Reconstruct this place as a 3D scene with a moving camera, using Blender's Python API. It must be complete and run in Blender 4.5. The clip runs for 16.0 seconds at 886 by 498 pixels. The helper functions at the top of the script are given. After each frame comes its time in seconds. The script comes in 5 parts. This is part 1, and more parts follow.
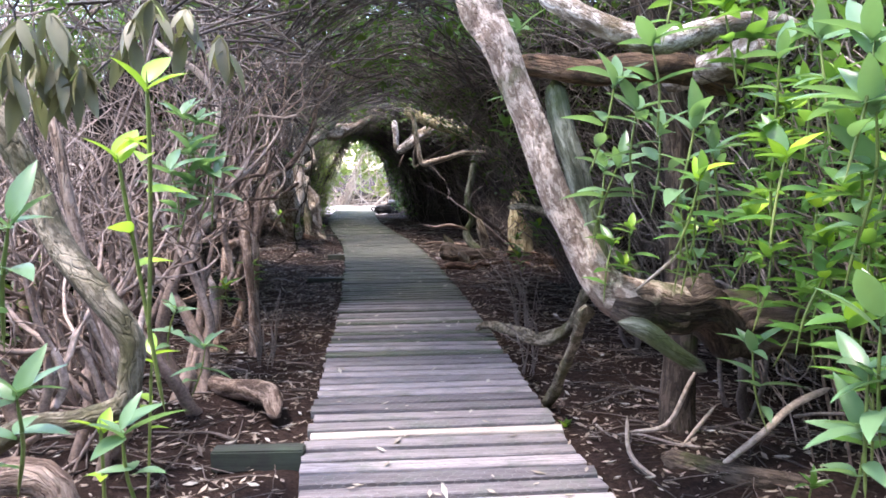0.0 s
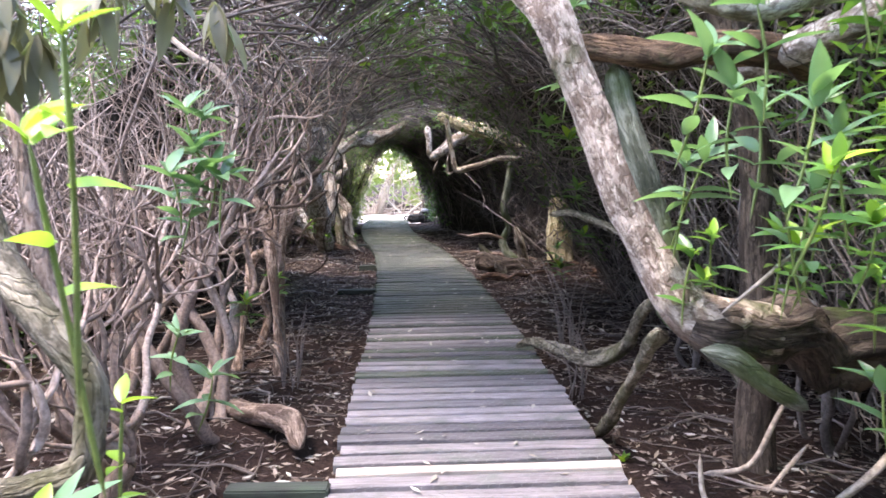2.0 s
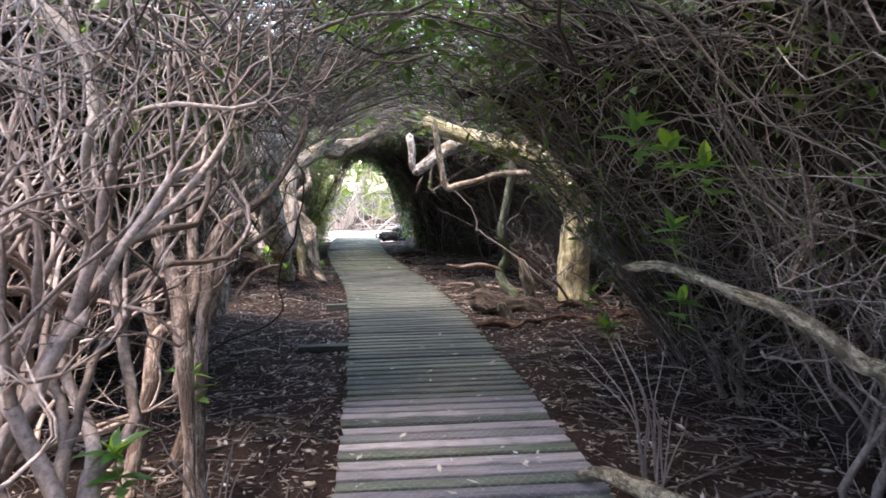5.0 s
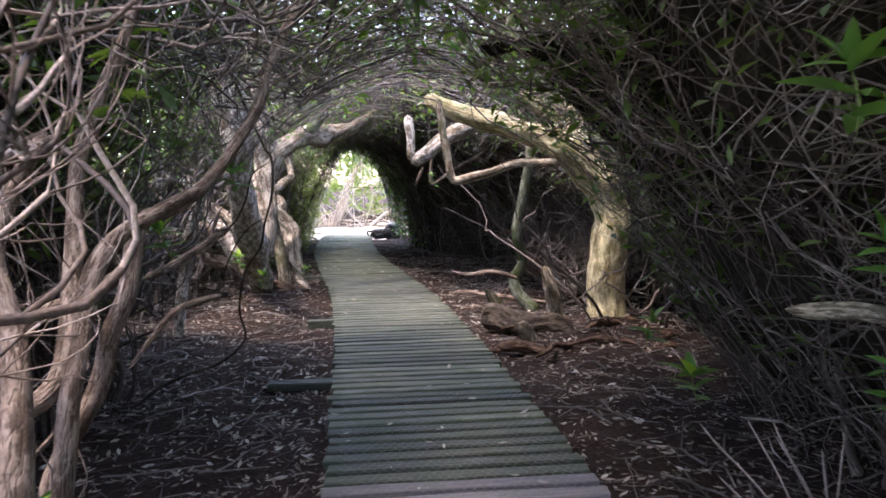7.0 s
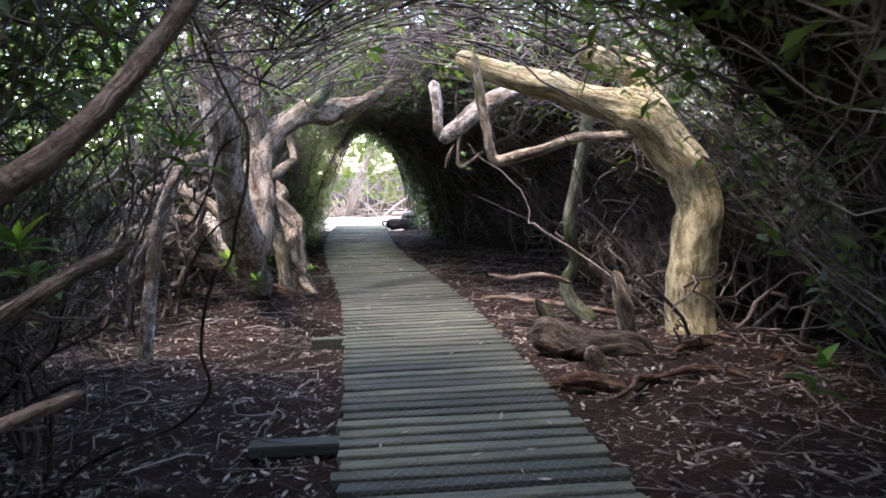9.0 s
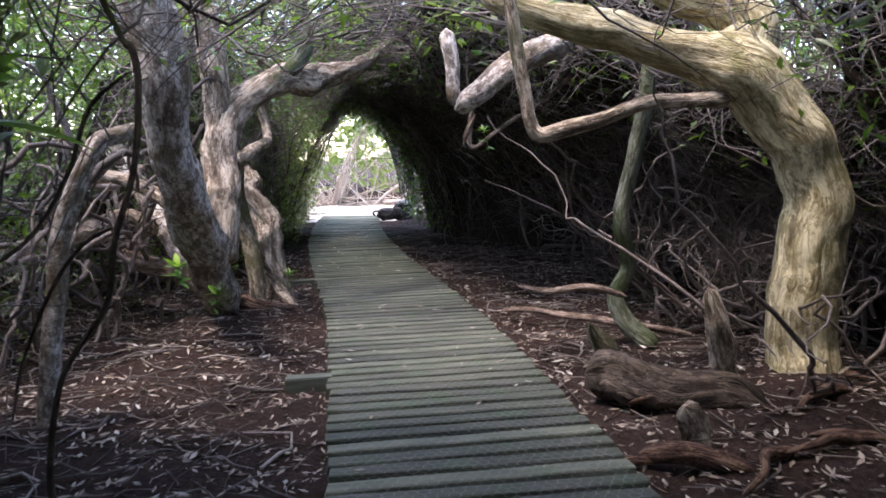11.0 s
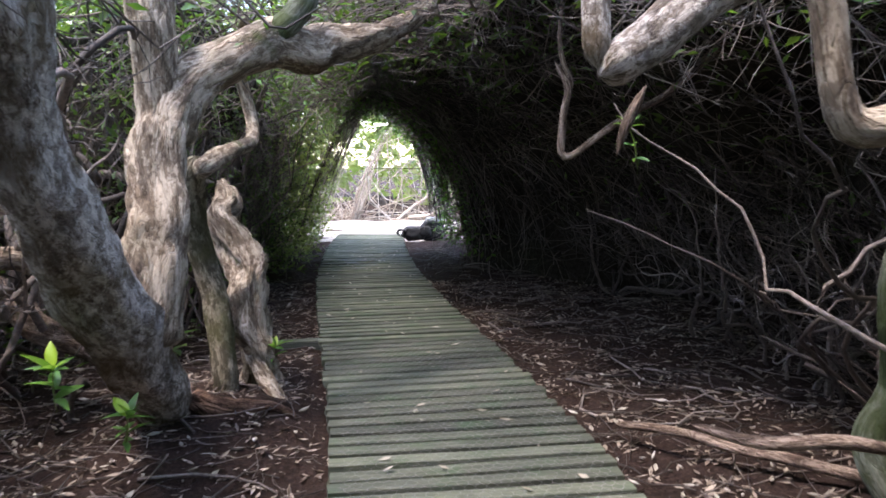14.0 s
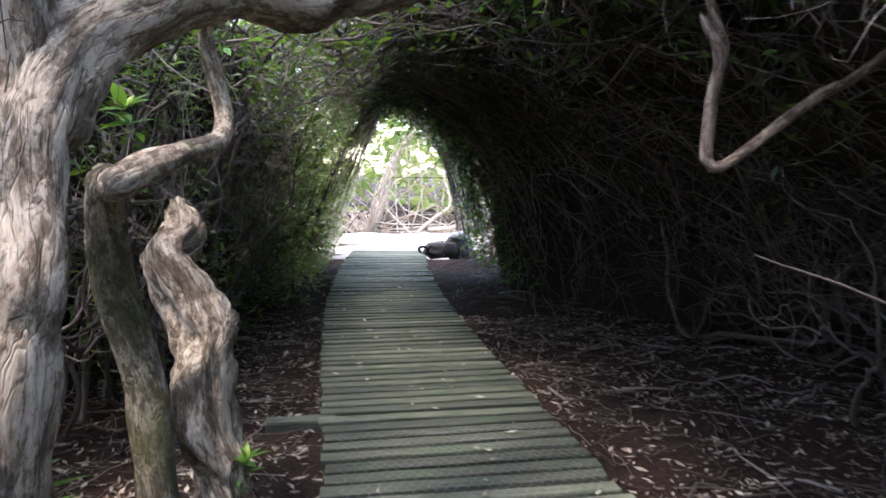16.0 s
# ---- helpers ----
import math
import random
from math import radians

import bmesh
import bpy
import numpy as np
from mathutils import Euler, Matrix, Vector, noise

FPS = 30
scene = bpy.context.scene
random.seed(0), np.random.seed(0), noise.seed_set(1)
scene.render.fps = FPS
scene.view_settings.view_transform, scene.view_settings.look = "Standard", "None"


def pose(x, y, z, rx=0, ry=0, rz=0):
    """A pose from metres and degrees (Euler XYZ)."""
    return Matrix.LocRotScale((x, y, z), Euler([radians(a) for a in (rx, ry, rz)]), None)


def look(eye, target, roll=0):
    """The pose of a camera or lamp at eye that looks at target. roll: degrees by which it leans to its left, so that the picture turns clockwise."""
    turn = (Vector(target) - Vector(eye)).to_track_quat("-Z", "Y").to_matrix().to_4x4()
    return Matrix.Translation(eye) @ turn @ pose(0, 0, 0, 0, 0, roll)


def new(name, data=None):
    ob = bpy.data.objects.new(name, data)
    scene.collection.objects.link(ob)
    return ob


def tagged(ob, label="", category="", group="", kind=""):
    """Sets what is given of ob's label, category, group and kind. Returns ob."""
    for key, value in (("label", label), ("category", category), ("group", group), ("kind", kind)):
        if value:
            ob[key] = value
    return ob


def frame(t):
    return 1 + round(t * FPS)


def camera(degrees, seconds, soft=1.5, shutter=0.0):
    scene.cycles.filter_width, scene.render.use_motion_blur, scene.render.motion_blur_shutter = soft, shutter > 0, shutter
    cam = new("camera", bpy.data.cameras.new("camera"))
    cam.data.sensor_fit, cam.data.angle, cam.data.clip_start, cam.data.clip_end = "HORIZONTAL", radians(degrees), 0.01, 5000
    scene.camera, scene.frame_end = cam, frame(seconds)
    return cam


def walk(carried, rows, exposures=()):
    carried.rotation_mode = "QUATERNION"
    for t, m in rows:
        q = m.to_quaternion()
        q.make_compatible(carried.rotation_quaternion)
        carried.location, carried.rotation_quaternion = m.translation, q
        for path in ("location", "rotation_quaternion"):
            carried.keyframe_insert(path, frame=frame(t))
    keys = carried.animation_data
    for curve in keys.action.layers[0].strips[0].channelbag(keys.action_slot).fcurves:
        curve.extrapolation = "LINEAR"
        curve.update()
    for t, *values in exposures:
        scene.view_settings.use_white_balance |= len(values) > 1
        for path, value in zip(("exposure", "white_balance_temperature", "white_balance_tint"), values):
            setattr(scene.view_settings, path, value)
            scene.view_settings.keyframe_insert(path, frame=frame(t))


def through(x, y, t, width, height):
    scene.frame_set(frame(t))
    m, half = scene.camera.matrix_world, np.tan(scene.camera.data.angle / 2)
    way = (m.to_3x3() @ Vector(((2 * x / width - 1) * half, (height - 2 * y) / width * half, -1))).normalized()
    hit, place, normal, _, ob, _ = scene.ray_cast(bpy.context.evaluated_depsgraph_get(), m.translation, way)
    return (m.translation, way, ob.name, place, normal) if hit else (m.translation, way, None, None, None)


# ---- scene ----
cam = camera(61.7, 16.0, 1.6, 0.4)
METRES, EYE, TILT, LEAN, TURN = 12.2, 1.42, -6.1, 0.0, 0.0
ROWS = [
    (0.0, 0.0, 0.0, 0.0, 0.0, 0.0, -0.0),
    (0.5, -0.0006, 0.0001, 0.0029, 0.73, 0.21, 0.45),
    (1.0, -0.0019, 0.0039, 0.0033, 0.99, 1.13, 0.95),
    (1.5, -0.0042, 0.015, 0.0017, 0.64, 0.92, 1.97),
    (2.0, -0.0032, 0.0373, 0.0012, 2.55, 0.7, 0.24),
    (2.5, -0.0064, 0.0621, 0.0017, 2.8, 0.25, 0.06),
    (3.0, -0.0161, 0.0941, 0.0073, 2.68, 0.59, 0.35),
    (3.5, -0.019, 0.1253, 0.0129, 1.92, 0.93, 0.48),
    (4.0, -0.0204, 0.1557, 0.0208, 1.98, 0.76, -0.78),
    (4.5, -0.0276, 0.1887, 0.0271, 1.26, 0.97, -0.24),
    (5.0, -0.0321, 0.2172, 0.0305, -0.0, 1.45, 0.42),
    (7.5, -0.0482, 0.3837, 0.0453, -0.67, 0.63, 0.41),
    (8.0, -0.0522, 0.416, 0.0473, -0.19, 0.09, 0.35),
    (8.5, -0.0549, 0.4519, 0.0511, 0.51, 0.16, 0.83),
    (11.0, -0.0755, 0.6238, 0.0654, -0.43, -1.02, 1.28),
    (11.5, -0.0765, 0.6592, 0.0713, -0.43, 0.01, 0.61),
    (12.0, -0.0816, 0.6957, 0.0743, 0.13, -0.01, 0.3),
    (12.5, -0.0873, 0.7302, 0.0781, -0.13, -0.77, 0.16),
    (13.0, -0.0919, 0.7687, 0.0834, 1.22, -0.39, 0.49),
    (13.5, -0.0985, 0.8037, 0.0867, 1.57, -0.32, 0.41),
    (14.0, -0.1012, 0.8377, 0.0907, 1.04, -0.3, 0.2),
    (14.5, -0.1028, 0.8715, 0.0968, 0.87, 0.14, -0.11),
    (15.0, -0.1087, 0.9093, 0.1003, 0.88, 0.5, 0.35),
    (15.5, -0.1146, 0.9451, 0.1035, 0.34, -0.15, 0.18),
    (16.0, -0.1207, 0.9807, 0.1086, 2.25, 0.21, -0.16),
]
walk(cam, [(t, pose(0, 0, EYE, TILT, LEAN, TURN) @ pose(METRES * x, METRES * y, METRES * z, 90 + pitch, roll, yaw)) for t, x, y, z, yaw, pitch, roll in ROWS],
     exposures=[(0.0, 3.35, 6950, 25), (3.0, 3.7, 7100, 25), (5.0, 3.65, 7200, 24), (8.0, 3.52, 7100, 27), (11.0, 3.2, 6900, 26), (13.0, 3.3, 6950, 23), (16.0, 3.5, 7000, 22)])

# ---- daylight ----
SUN_ELEV, SUN_AZ = 70.0, 238.0   # azimuth clockwise from +y: high, behind and to the left of the walk
world = bpy.data.worlds.new("sky")
scene.world = world
world.use_nodes = True
wt = world.node_tree
sky = wt.nodes.new("ShaderNodeTexSky")
sky.sky_type = "NISHITA"
sky.sun_disc = False
sky.sun_elevation = radians(SUN_ELEV)
sky.sun_rotation = radians(SUN_AZ)
wt.links.new(sky.outputs[0], wt.nodes["Background"].inputs[0])
wt.nodes["Background"].inputs[1].default_value = 0.15
sun = new("sun", bpy.data.lights.new("sun", "SUN"))
sun.data.energy, sun.data.angle, sun.data.color = 0.85, radians(12), (1.0, 0.97, 0.91)
az, el = radians(SUN_AZ), radians(SUN_ELEV)
sun.matrix_world = look((20 * math.sin(az) * math.cos(el), 20 * math.cos(az) * math.cos(el), 20 * math.sin(el)), (0, 0, 0))


# ---- materials ----
def material(name):
    m = bpy.data.materials.new(name)
    m.use_nodes = True
    t = m.node_tree
    return m, t, t.nodes["Principled BSDF"]


def node(t, kind, **values):
    n = t.nodes.new(kind)
    for k, v in values.items():
        n.inputs[k].default_value = v
    return n


def coords(t, output, scale):
    c = t.nodes.new("ShaderNodeTexCoord")
    m = node(t, "ShaderNodeMapping", Scale=scale)
    t.links.new(c.outputs[output], m.inputs[0])
    return m.outputs[0]


def noise_tex(t, vec, scale, detail=5.0, rough=0.6, warp=0.0):
    n = node(t, "ShaderNodeTexNoise", Scale=scale, Detail=detail, Roughness=rough, Distortion=warp)
    t.links.new(vec, n.inputs["Vector"])
    return n.outputs[0]


def ramp(t, fac, *stops):
    r = t.nodes.new("ShaderNodeValToRGB")
    while len(r.color_ramp.elements) < len(stops):
        r.color_ramp.elements.new(0.5)
    for e, (p, c) in zip(r.color_ramp.elements, stops):
        e.position, e.color = p, (*c, 1)
    t.links.new(fac, r.inputs[0])
    return r.outputs[0]


def mix(t, fac, a, b, blend="MIX"):
    n = t.nodes.new("ShaderNodeMix")
    n.data_type, n.blend_type = "RGBA", blend
    for slot, v in ((0, fac), (6, a), (7, b)):
        if isinstance(v, (int, float)):
            n.inputs[slot].default_value = v
        elif isinstance(v, tuple):
            n.inputs[slot].default_value = (*v, 1)
        else:
            t.links.new(v, n.inputs[slot])
    return n.outputs[2]


def bump(t, b, height, strength, distance):
    n = node(t, "ShaderNodeBump", Strength=strength, Distance=distance)
    t.links.new(height, n.inputs["Height"])
    t.links.new(n.outputs[0], b.inputs["Normal"])


def bark(name, dark, mid, pale, moss=(0.09, 0.13, 0.035), moss_at=0.62, scale=1.0, streak=0.18, rough=0.85, crack=0.08):
    """Bark with grain along the limb, cracked flakes of pale and dark wood, and patches of moss or lichen."""
    m, t, b = material(name)
    uv = coords(t, "UV", (scale, scale * streak, 1))
    ob = coords(t, "Object", (1, 1, 1))
    grain = noise_tex(t, uv, 60, 7, 0.78, 0.1)
    wide = noise_tex(t, uv, 8, 6, 0.7, 0.15)
    big = noise_tex(t, ob, 3.2, 4, 0.6)
    warp = node(t, "ShaderNodeVectorMath")
    warp.operation = "MULTIPLY_ADD"
    warp.inputs[1].default_value = (0.09, 0.09, 0)
    wn = t.nodes.new("ShaderNodeTexNoise")
    wn.inputs["Scale"].default_value = 20
    t.links.new(uv, wn.inputs["Vector"])
    t.links.new(wn.outputs[1], warp.inputs[0])
    t.links.new(uv, warp.inputs[2])
    cells = node(t, "ShaderNodeTexVoronoi", Scale=34.0)
    edge = node(t, "ShaderNodeTexVoronoi", Scale=34.0)
    edge.feature = "DISTANCE_TO_EDGE"
    for v in (cells, edge):
        t.links.new(warp.outputs[0], v.inputs["Vector"])
    brown = ramp(t, grain, (0.36, dark), (0.62, mid))
    light = ramp(t, grain, (0.34, mid), (0.6, pale))
    blotch = noise_tex(t, uv, 20, 8, 0.75, 0.15)
    col = mix(t, ramp(t, blotch, (0.47, (0, 0, 0)), (0.52, (1, 1, 1))), brown, light)
    col = mix(t, ramp(t, wide, (0.4, (0.9, 0.9, 0.9)), (0.48, (0, 0, 0))), col, mix(t, 0.8, col, dark))
    flaked = noise_tex(t, ob, 13, 8, 0.72)
    col = mix(t, ramp(t, flaked, (0.55, (0, 0, 0)), (0.59, (0.75, 0.75, 0.75))), col, mix(t, 0.35, dark, mid))
    col = mix(t, ramp(t, flaked, (0.38, (0.5, 0.5, 0.5)), (0.43, (0, 0, 0))), col, pale)
    flake = ramp(t, cells.outputs["Color"], (0.2, (0.7, 0.68, 0.66)), (0.8, (1.12, 1.1, 1.08)))
    col = mix(t, 0.7, col, flake, "MULTIPLY")
    lines = ramp(t, edge.outputs["Distance"], (0.0, (0.25, 0.23, 0.2)), (0.1, (1, 1, 1)))
    col = mix(t, crack, col, lines, "MULTIPLY")
    col = mix(t, ramp(t, big, (moss_at - 0.04, (0, 0, 0)), (moss_at + 0.08, (0.75, 0.75, 0.75))), col, mix(t, noise_tex(t, ob, 60, 2), moss, tuple(0.4 * v for v in moss)))
    t.links.new(col, b.inputs["Base Color"])
    b.inputs["Roughness"].default_value = rough
    b.inputs["Specular IOR Level"].default_value = 0.25
    bump(t, b, mix(t, 0.25, mix(t, 0.55, grain, blotch), lines), 1.0, 0.03)
    return m


def twig_bark(name, dark, mid, pale):
    m, t, b = material(name)
    g = t.nodes.new("ShaderNodeNewGeometry")
    col = ramp(t, g.outputs["Random Per Island"], (0.0, dark), (0.55, mid), (1.0, pale))
    col = mix(t, ramp(t, noise_tex(t, coords(t, "Object", (1, 1, 1)), 45, 3, 0.7), (0.35, (0.45, 0.45, 0.45)), (0.7, (1.15, 1.1, 1.05))), (0, 0, 0), col, "MIX")
    t.links.new(col, b.inputs["Base Color"])
    b.inputs["Roughness"].default_value = 0.6
    bump(t, b, noise_tex(t, coords(t, "Object", (1, 1, 0.5)), 70, 4, 0.7), 0.6, 0.01)
    return m


def leaf(name, low, high, through, rough=0.35, amount=0.35):
    """Leaf blade: glossy above, letting light through, each leaf a little different."""
    m, t, b = material(name)
    g = t.nodes.new("ShaderNodeNewGeometry")
    o = t.nodes.new("ShaderNodeObjectInfo")
    add = node(t, "ShaderNodeMath")
    add.operation = "ADD"
    t.links.new(g.outputs["Random Per Island"], add.inputs[0])
    t.links.new(o.outputs["Random"], add.inputs[1])
    fr = node(t, "ShaderNodeMath")
    fr.operation = "FRACT"
    t.links.new(add.outputs[0], fr.inputs[0])
    col = mix(t, fr.outputs[0], low, high)
    col = mix(t, ramp(t, noise_tex(t, coords(t, "Object", (1, 1, 1)), 35, 3), (0.35, (0.7, 0.7, 0.7)), (0.65, (1, 1, 1))), mix(t, 0.4, col, (0.02, 0.02, 0.005)), col)
    t.links.new(col, b.inputs["Base Color"])
    b.inputs["Roughness"].default_value = rough
    tr = node(t, "ShaderNodeBsdfTranslucent", Color=(*through, 1))
    ms = node(t, "ShaderNodeMixShader", Fac=amount)
    t.links.new(b.outputs[0], ms.inputs[1])
    t.links.new(tr.outputs[0], ms.inputs[2])
    t.links.new(ms.outputs[0], t.nodes["Material Output"].inputs[0])
    return m


def plank_wood(name, dark, pale, green):
    m, t, b = material(name)
    o = t.nodes.new("ShaderNodeObjectInfo")
    c = t.nodes.new("ShaderNodeTexCoord")
    off = node(t, "ShaderNodeVectorMath")
    off.operation = "ADD"
    k = node(t, "ShaderNodeVectorMath")
    k.operation = "SCALE"
    k.inputs["Scale"].default_value = 37.0
    t.links.new(o.outputs["Random"], k.inputs[0])
    t.links.new(c.outputs["Object"], off.inputs[0])
    t.links.new(k.outputs[0], off.inputs[1])
    mp = node(t, "ShaderNodeMapping", Scale=(3.0, 40.0, 40.0))
    t.links.new(off.outputs[0], mp.inputs[0])
    grain = noise_tex(t, mp.outputs[0], 1.6, 6, 0.65, 0.5)
    stain = noise_tex(t, off.outputs[0], 4.5, 4, 0.6)
    col = ramp(t, grain, (0.3, dark), (0.72, pale))
    tone = ramp(t, o.outputs["Random"], (0.0, (0.45, 0.45, 0.47)), (0.5, (0.9, 0.88, 0.88)), (1.0, (1.5, 1.46, 1.44)))
    col = mix(t, 1.0, col, tone, "MULTIPLY")
    col = mix(t, ramp(t, stain, (0.5, (0, 0, 0)), (0.72, (0.65, 0.65, 0.65))), col, green)
    t.links.new(col, b.inputs["Base Color"])
    b.inputs["Roughness"].default_value = 0.55
    t.links.new(ramp(t, stain, (0.3, (0.55, 0.55, 0.55)), (0.7, (0.8, 0.8, 0.8))), b.inputs["Roughness"])
    bump(t, b, grain, 0.5, 0.004)
    return m


def soil_mat(name, dark, mid, pale, fine=38.0):
    m, t, b = material(name)
    ob = coords(t, "Object", (1, 1, 1))
    n1 = noise_tex(t, ob, fine, 8, 0.75)
    n2 = noise_tex(t, ob, 1.7, 4, 0.6)
    col = ramp(t, n1, (0.32, dark), (0.52, mid), (0.75, pale))
    col = mix(t, ramp(t, n2, (0.4, (0, 0, 0)), (0.65, (0.7, 0.7, 0.7))), col, mix(t, 0.5, col, dark))
    t.links.new(col, b.inputs["Base Color"])
    b.inputs["Roughness"].default_value = 0.95
    b.inputs["Specular IOR Level"].default_value = 0.15
    bump(t, b, n1, 1.0, 0.03)
    return m


def plain_mat(name, color, rough, metal=0.0, grain=60.0):
    m, t, b = material(name)
    n = noise_tex(t, coords(t, "Object", (1, 1, 1)), grain, 4, 0.6)
    t.links.new(ramp(t, n, (0.3, tuple(0.65 * c for c in color)), (0.7, color)), b.inputs["Base Color"])
    b.inputs["Roughness"].default_value, b.inputs["Metallic"].default_value = rough, metal
    bump(t, b, n, 0.3, 0.003)
    return m


BARK_PINK = bark("bark_lichen", (0.12, 0.08, 0.058), (0.41, 0.325, 0.26), (0.68, 0.585, 0.49), moss_at=0.56, streak=0.5, crack=0.1)
BARK_GREEN = bark("bark_algae", (0.06, 0.07, 0.045), (0.15, 0.17, 0.12), (0.28, 0.30, 0.24), moss_at=0.5)
BARK_BROWN = bark("bark_brown", (0.035, 0.022, 0.014), (0.12, 0.075, 0.045), (0.24, 0.16, 0.10), moss_at=0.66)
BARK_YELLOW = bark("bark_bare_yellow", (0.12, 0.09, 0.045), (0.64, 0.55, 0.30), (0.84, 0.77, 0.52), moss=(0.22, 0.22, 0.07), moss_at=0.6, crack=0.05)
BARK_GREY = bark("bark_flaking_grey", (0.07, 0.052, 0.04), (0.50, 0.44, 0.37), (0.80, 0.77, 0.72), moss=(0.17, 0.12, 0.055), moss_at=0.53, streak=0.55)
BARK_OLIVE = bark("bark_olive", (0.05, 0.045, 0.03), (0.19, 0.17, 0.12), (0.42, 0.38, 0.29), moss=(0.12, 0.12, 0.05), moss_at=0.52, streak=0.4)
BARK_TWIST = bark("bark_twisted_pale", (0.06, 0.042, 0.03), (0.38, 0.30, 0.22), (0.68, 0.60, 0.48), moss_at=0.66, streak=0.22)
BARK_DARK = bark("bark_dark", (0.02, 0.015, 0.012), (0.07, 0.055, 0.042), (0.15, 0.12, 0.095), moss_at=0.64)
BARK_STEM = bark("bark_stem", (0.07, 0.048, 0.036), (0.25, 0.18, 0.14), (0.46, 0.37, 0.30), moss_at=0.72, streak=0.25)
ROTTEN = bark("rotten_wood", (0.025, 0.013, 0.009), (0.09, 0.05, 0.034), (0.22, 0.145, 0.10), moss_at=0.75)
# pale to dark twig tones: lit and shaded brush is put into the colour
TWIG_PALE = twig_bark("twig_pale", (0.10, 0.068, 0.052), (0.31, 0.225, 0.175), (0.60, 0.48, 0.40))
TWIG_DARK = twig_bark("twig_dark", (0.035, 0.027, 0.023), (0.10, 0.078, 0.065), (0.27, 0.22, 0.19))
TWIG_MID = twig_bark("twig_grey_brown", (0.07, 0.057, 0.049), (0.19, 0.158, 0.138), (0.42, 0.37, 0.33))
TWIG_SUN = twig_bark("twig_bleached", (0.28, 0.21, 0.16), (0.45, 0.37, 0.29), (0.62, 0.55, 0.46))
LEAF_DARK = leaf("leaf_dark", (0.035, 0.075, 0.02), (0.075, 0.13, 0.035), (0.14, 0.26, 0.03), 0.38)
LEAF_GREEN = leaf("leaf_green", (0.05, 0.15, 0.03), (0.10, 0.23, 0.06), (0.20, 0.42, 0.05), 0.3)
LEAF_GREY = leaf("leaf_bluish", (0.09, 0.18, 0.09), (0.14, 0.26, 0.13), (0.2, 0.4, 0.1), 0.28, 0.3)
LEAF_LIME = leaf("leaf_young_lime", (0.20, 0.40, 0.03), (0.33, 0.52, 0.05), (0.35, 0.6, 0.05), 0.35, 0.35)
LEAF_OLIVE = leaf("leaf_wilted_olive", (0.09, 0.09, 0.05), (0.20, 0.20, 0.11), (0.2, 0.22, 0.08), 0.5, 0.25)
LEAF_DRY = leaf("leaf_litter", (0.08, 0.052, 0.038), (0.44, 0.37, 0.30), (0.1, 0.06, 0.03), 0.55, 0.08)
LEAF_PALE = leaf("leaf_bleached", (0.28, 0.25, 0.2), (0.58, 0.55, 0.48), (0.2, 0.18, 0.1), 0.5, 0.1)
# brighter leaf tone with the sunlight put into its colour
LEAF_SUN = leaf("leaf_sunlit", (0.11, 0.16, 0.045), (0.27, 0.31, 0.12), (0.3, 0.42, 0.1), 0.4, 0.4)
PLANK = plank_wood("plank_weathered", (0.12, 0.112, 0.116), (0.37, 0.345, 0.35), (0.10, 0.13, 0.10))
# darker and greener than the planks at the start
PLANK_DARK = plank_wood("plank_dark_green", (0.034, 0.044, 0.031), (0.135, 0.155, 0.112), (0.042, 0.085, 0.042))
PLANK_NEW = plank_wood("plank_pale", (0.5, 0.45, 0.38), (0.7, 0.65, 0.56), (0.5, 0.47, 0.4))
TIMBER = plank_wood("timber_green", (0.03, 0.04, 0.03), (0.085, 0.10, 0.08), (0.05, 0.08, 0.05))
SOIL = soil_mat("soil_red_brown", (0.013, 0.009, 0.0075), (0.042, 0.026, 0.021), (0.10, 0.068, 0.056))
SAND = soil_mat("pale_gravel", (0.35, 0.31, 0.27), (0.5, 0.46, 0.40), (0.62, 0.58, 0.52), 90)
WIRE = plain_mat("galvanised_wire", (0.34, 0.34, 0.34), 0.5, 0.6)
FABRIC = plain_mat("bag_black", (0.015, 0.015, 0.017), 0.8, 0, 120)
FABRIC_GREY = plain_mat("bag_grey", (0.30, 0.31, 0.33), 0.7, 0, 120)
# near-black colour: the shade deep in the brush is put into its backing
THICKET_SHADE = soil_mat("thicket_shade", (0.014, 0.012, 0.009), (0.045, 0.038, 0.03), (0.10, 0.085, 0.066), 22)


# ---- the line of the boardwalk ----
LINE_Y = (-14, -4, 0, 3.16, 5.25, 7.7, 10.7, 12.2, 14.7, 17.4, 20.2, 23.5, 26, 30, 60)
LINE_X = (0.9, 0.45, 0.25, 0.04, -0.17, -0.39, -0.73, -0.93, -1.32, -1.89, -2.43, -2.86, -3.05, -3.1, -3.1)
_ys = np.linspace(-14, 60, 741)
_xs = np.interp(_ys, LINE_Y, LINE_X)
_k = np.exp(-np.linspace(-2, 2, 21) ** 2)
_xs = np.convolve(np.pad(_xs, 10, mode="edge"), _k / _k.sum(), mode="valid")


def middle(y):
    return np.interp(y, _ys, _xs)


def heading(y):
    return math.atan2(float(middle(y + 0.4) - middle(y - 0.4)), 0.8)


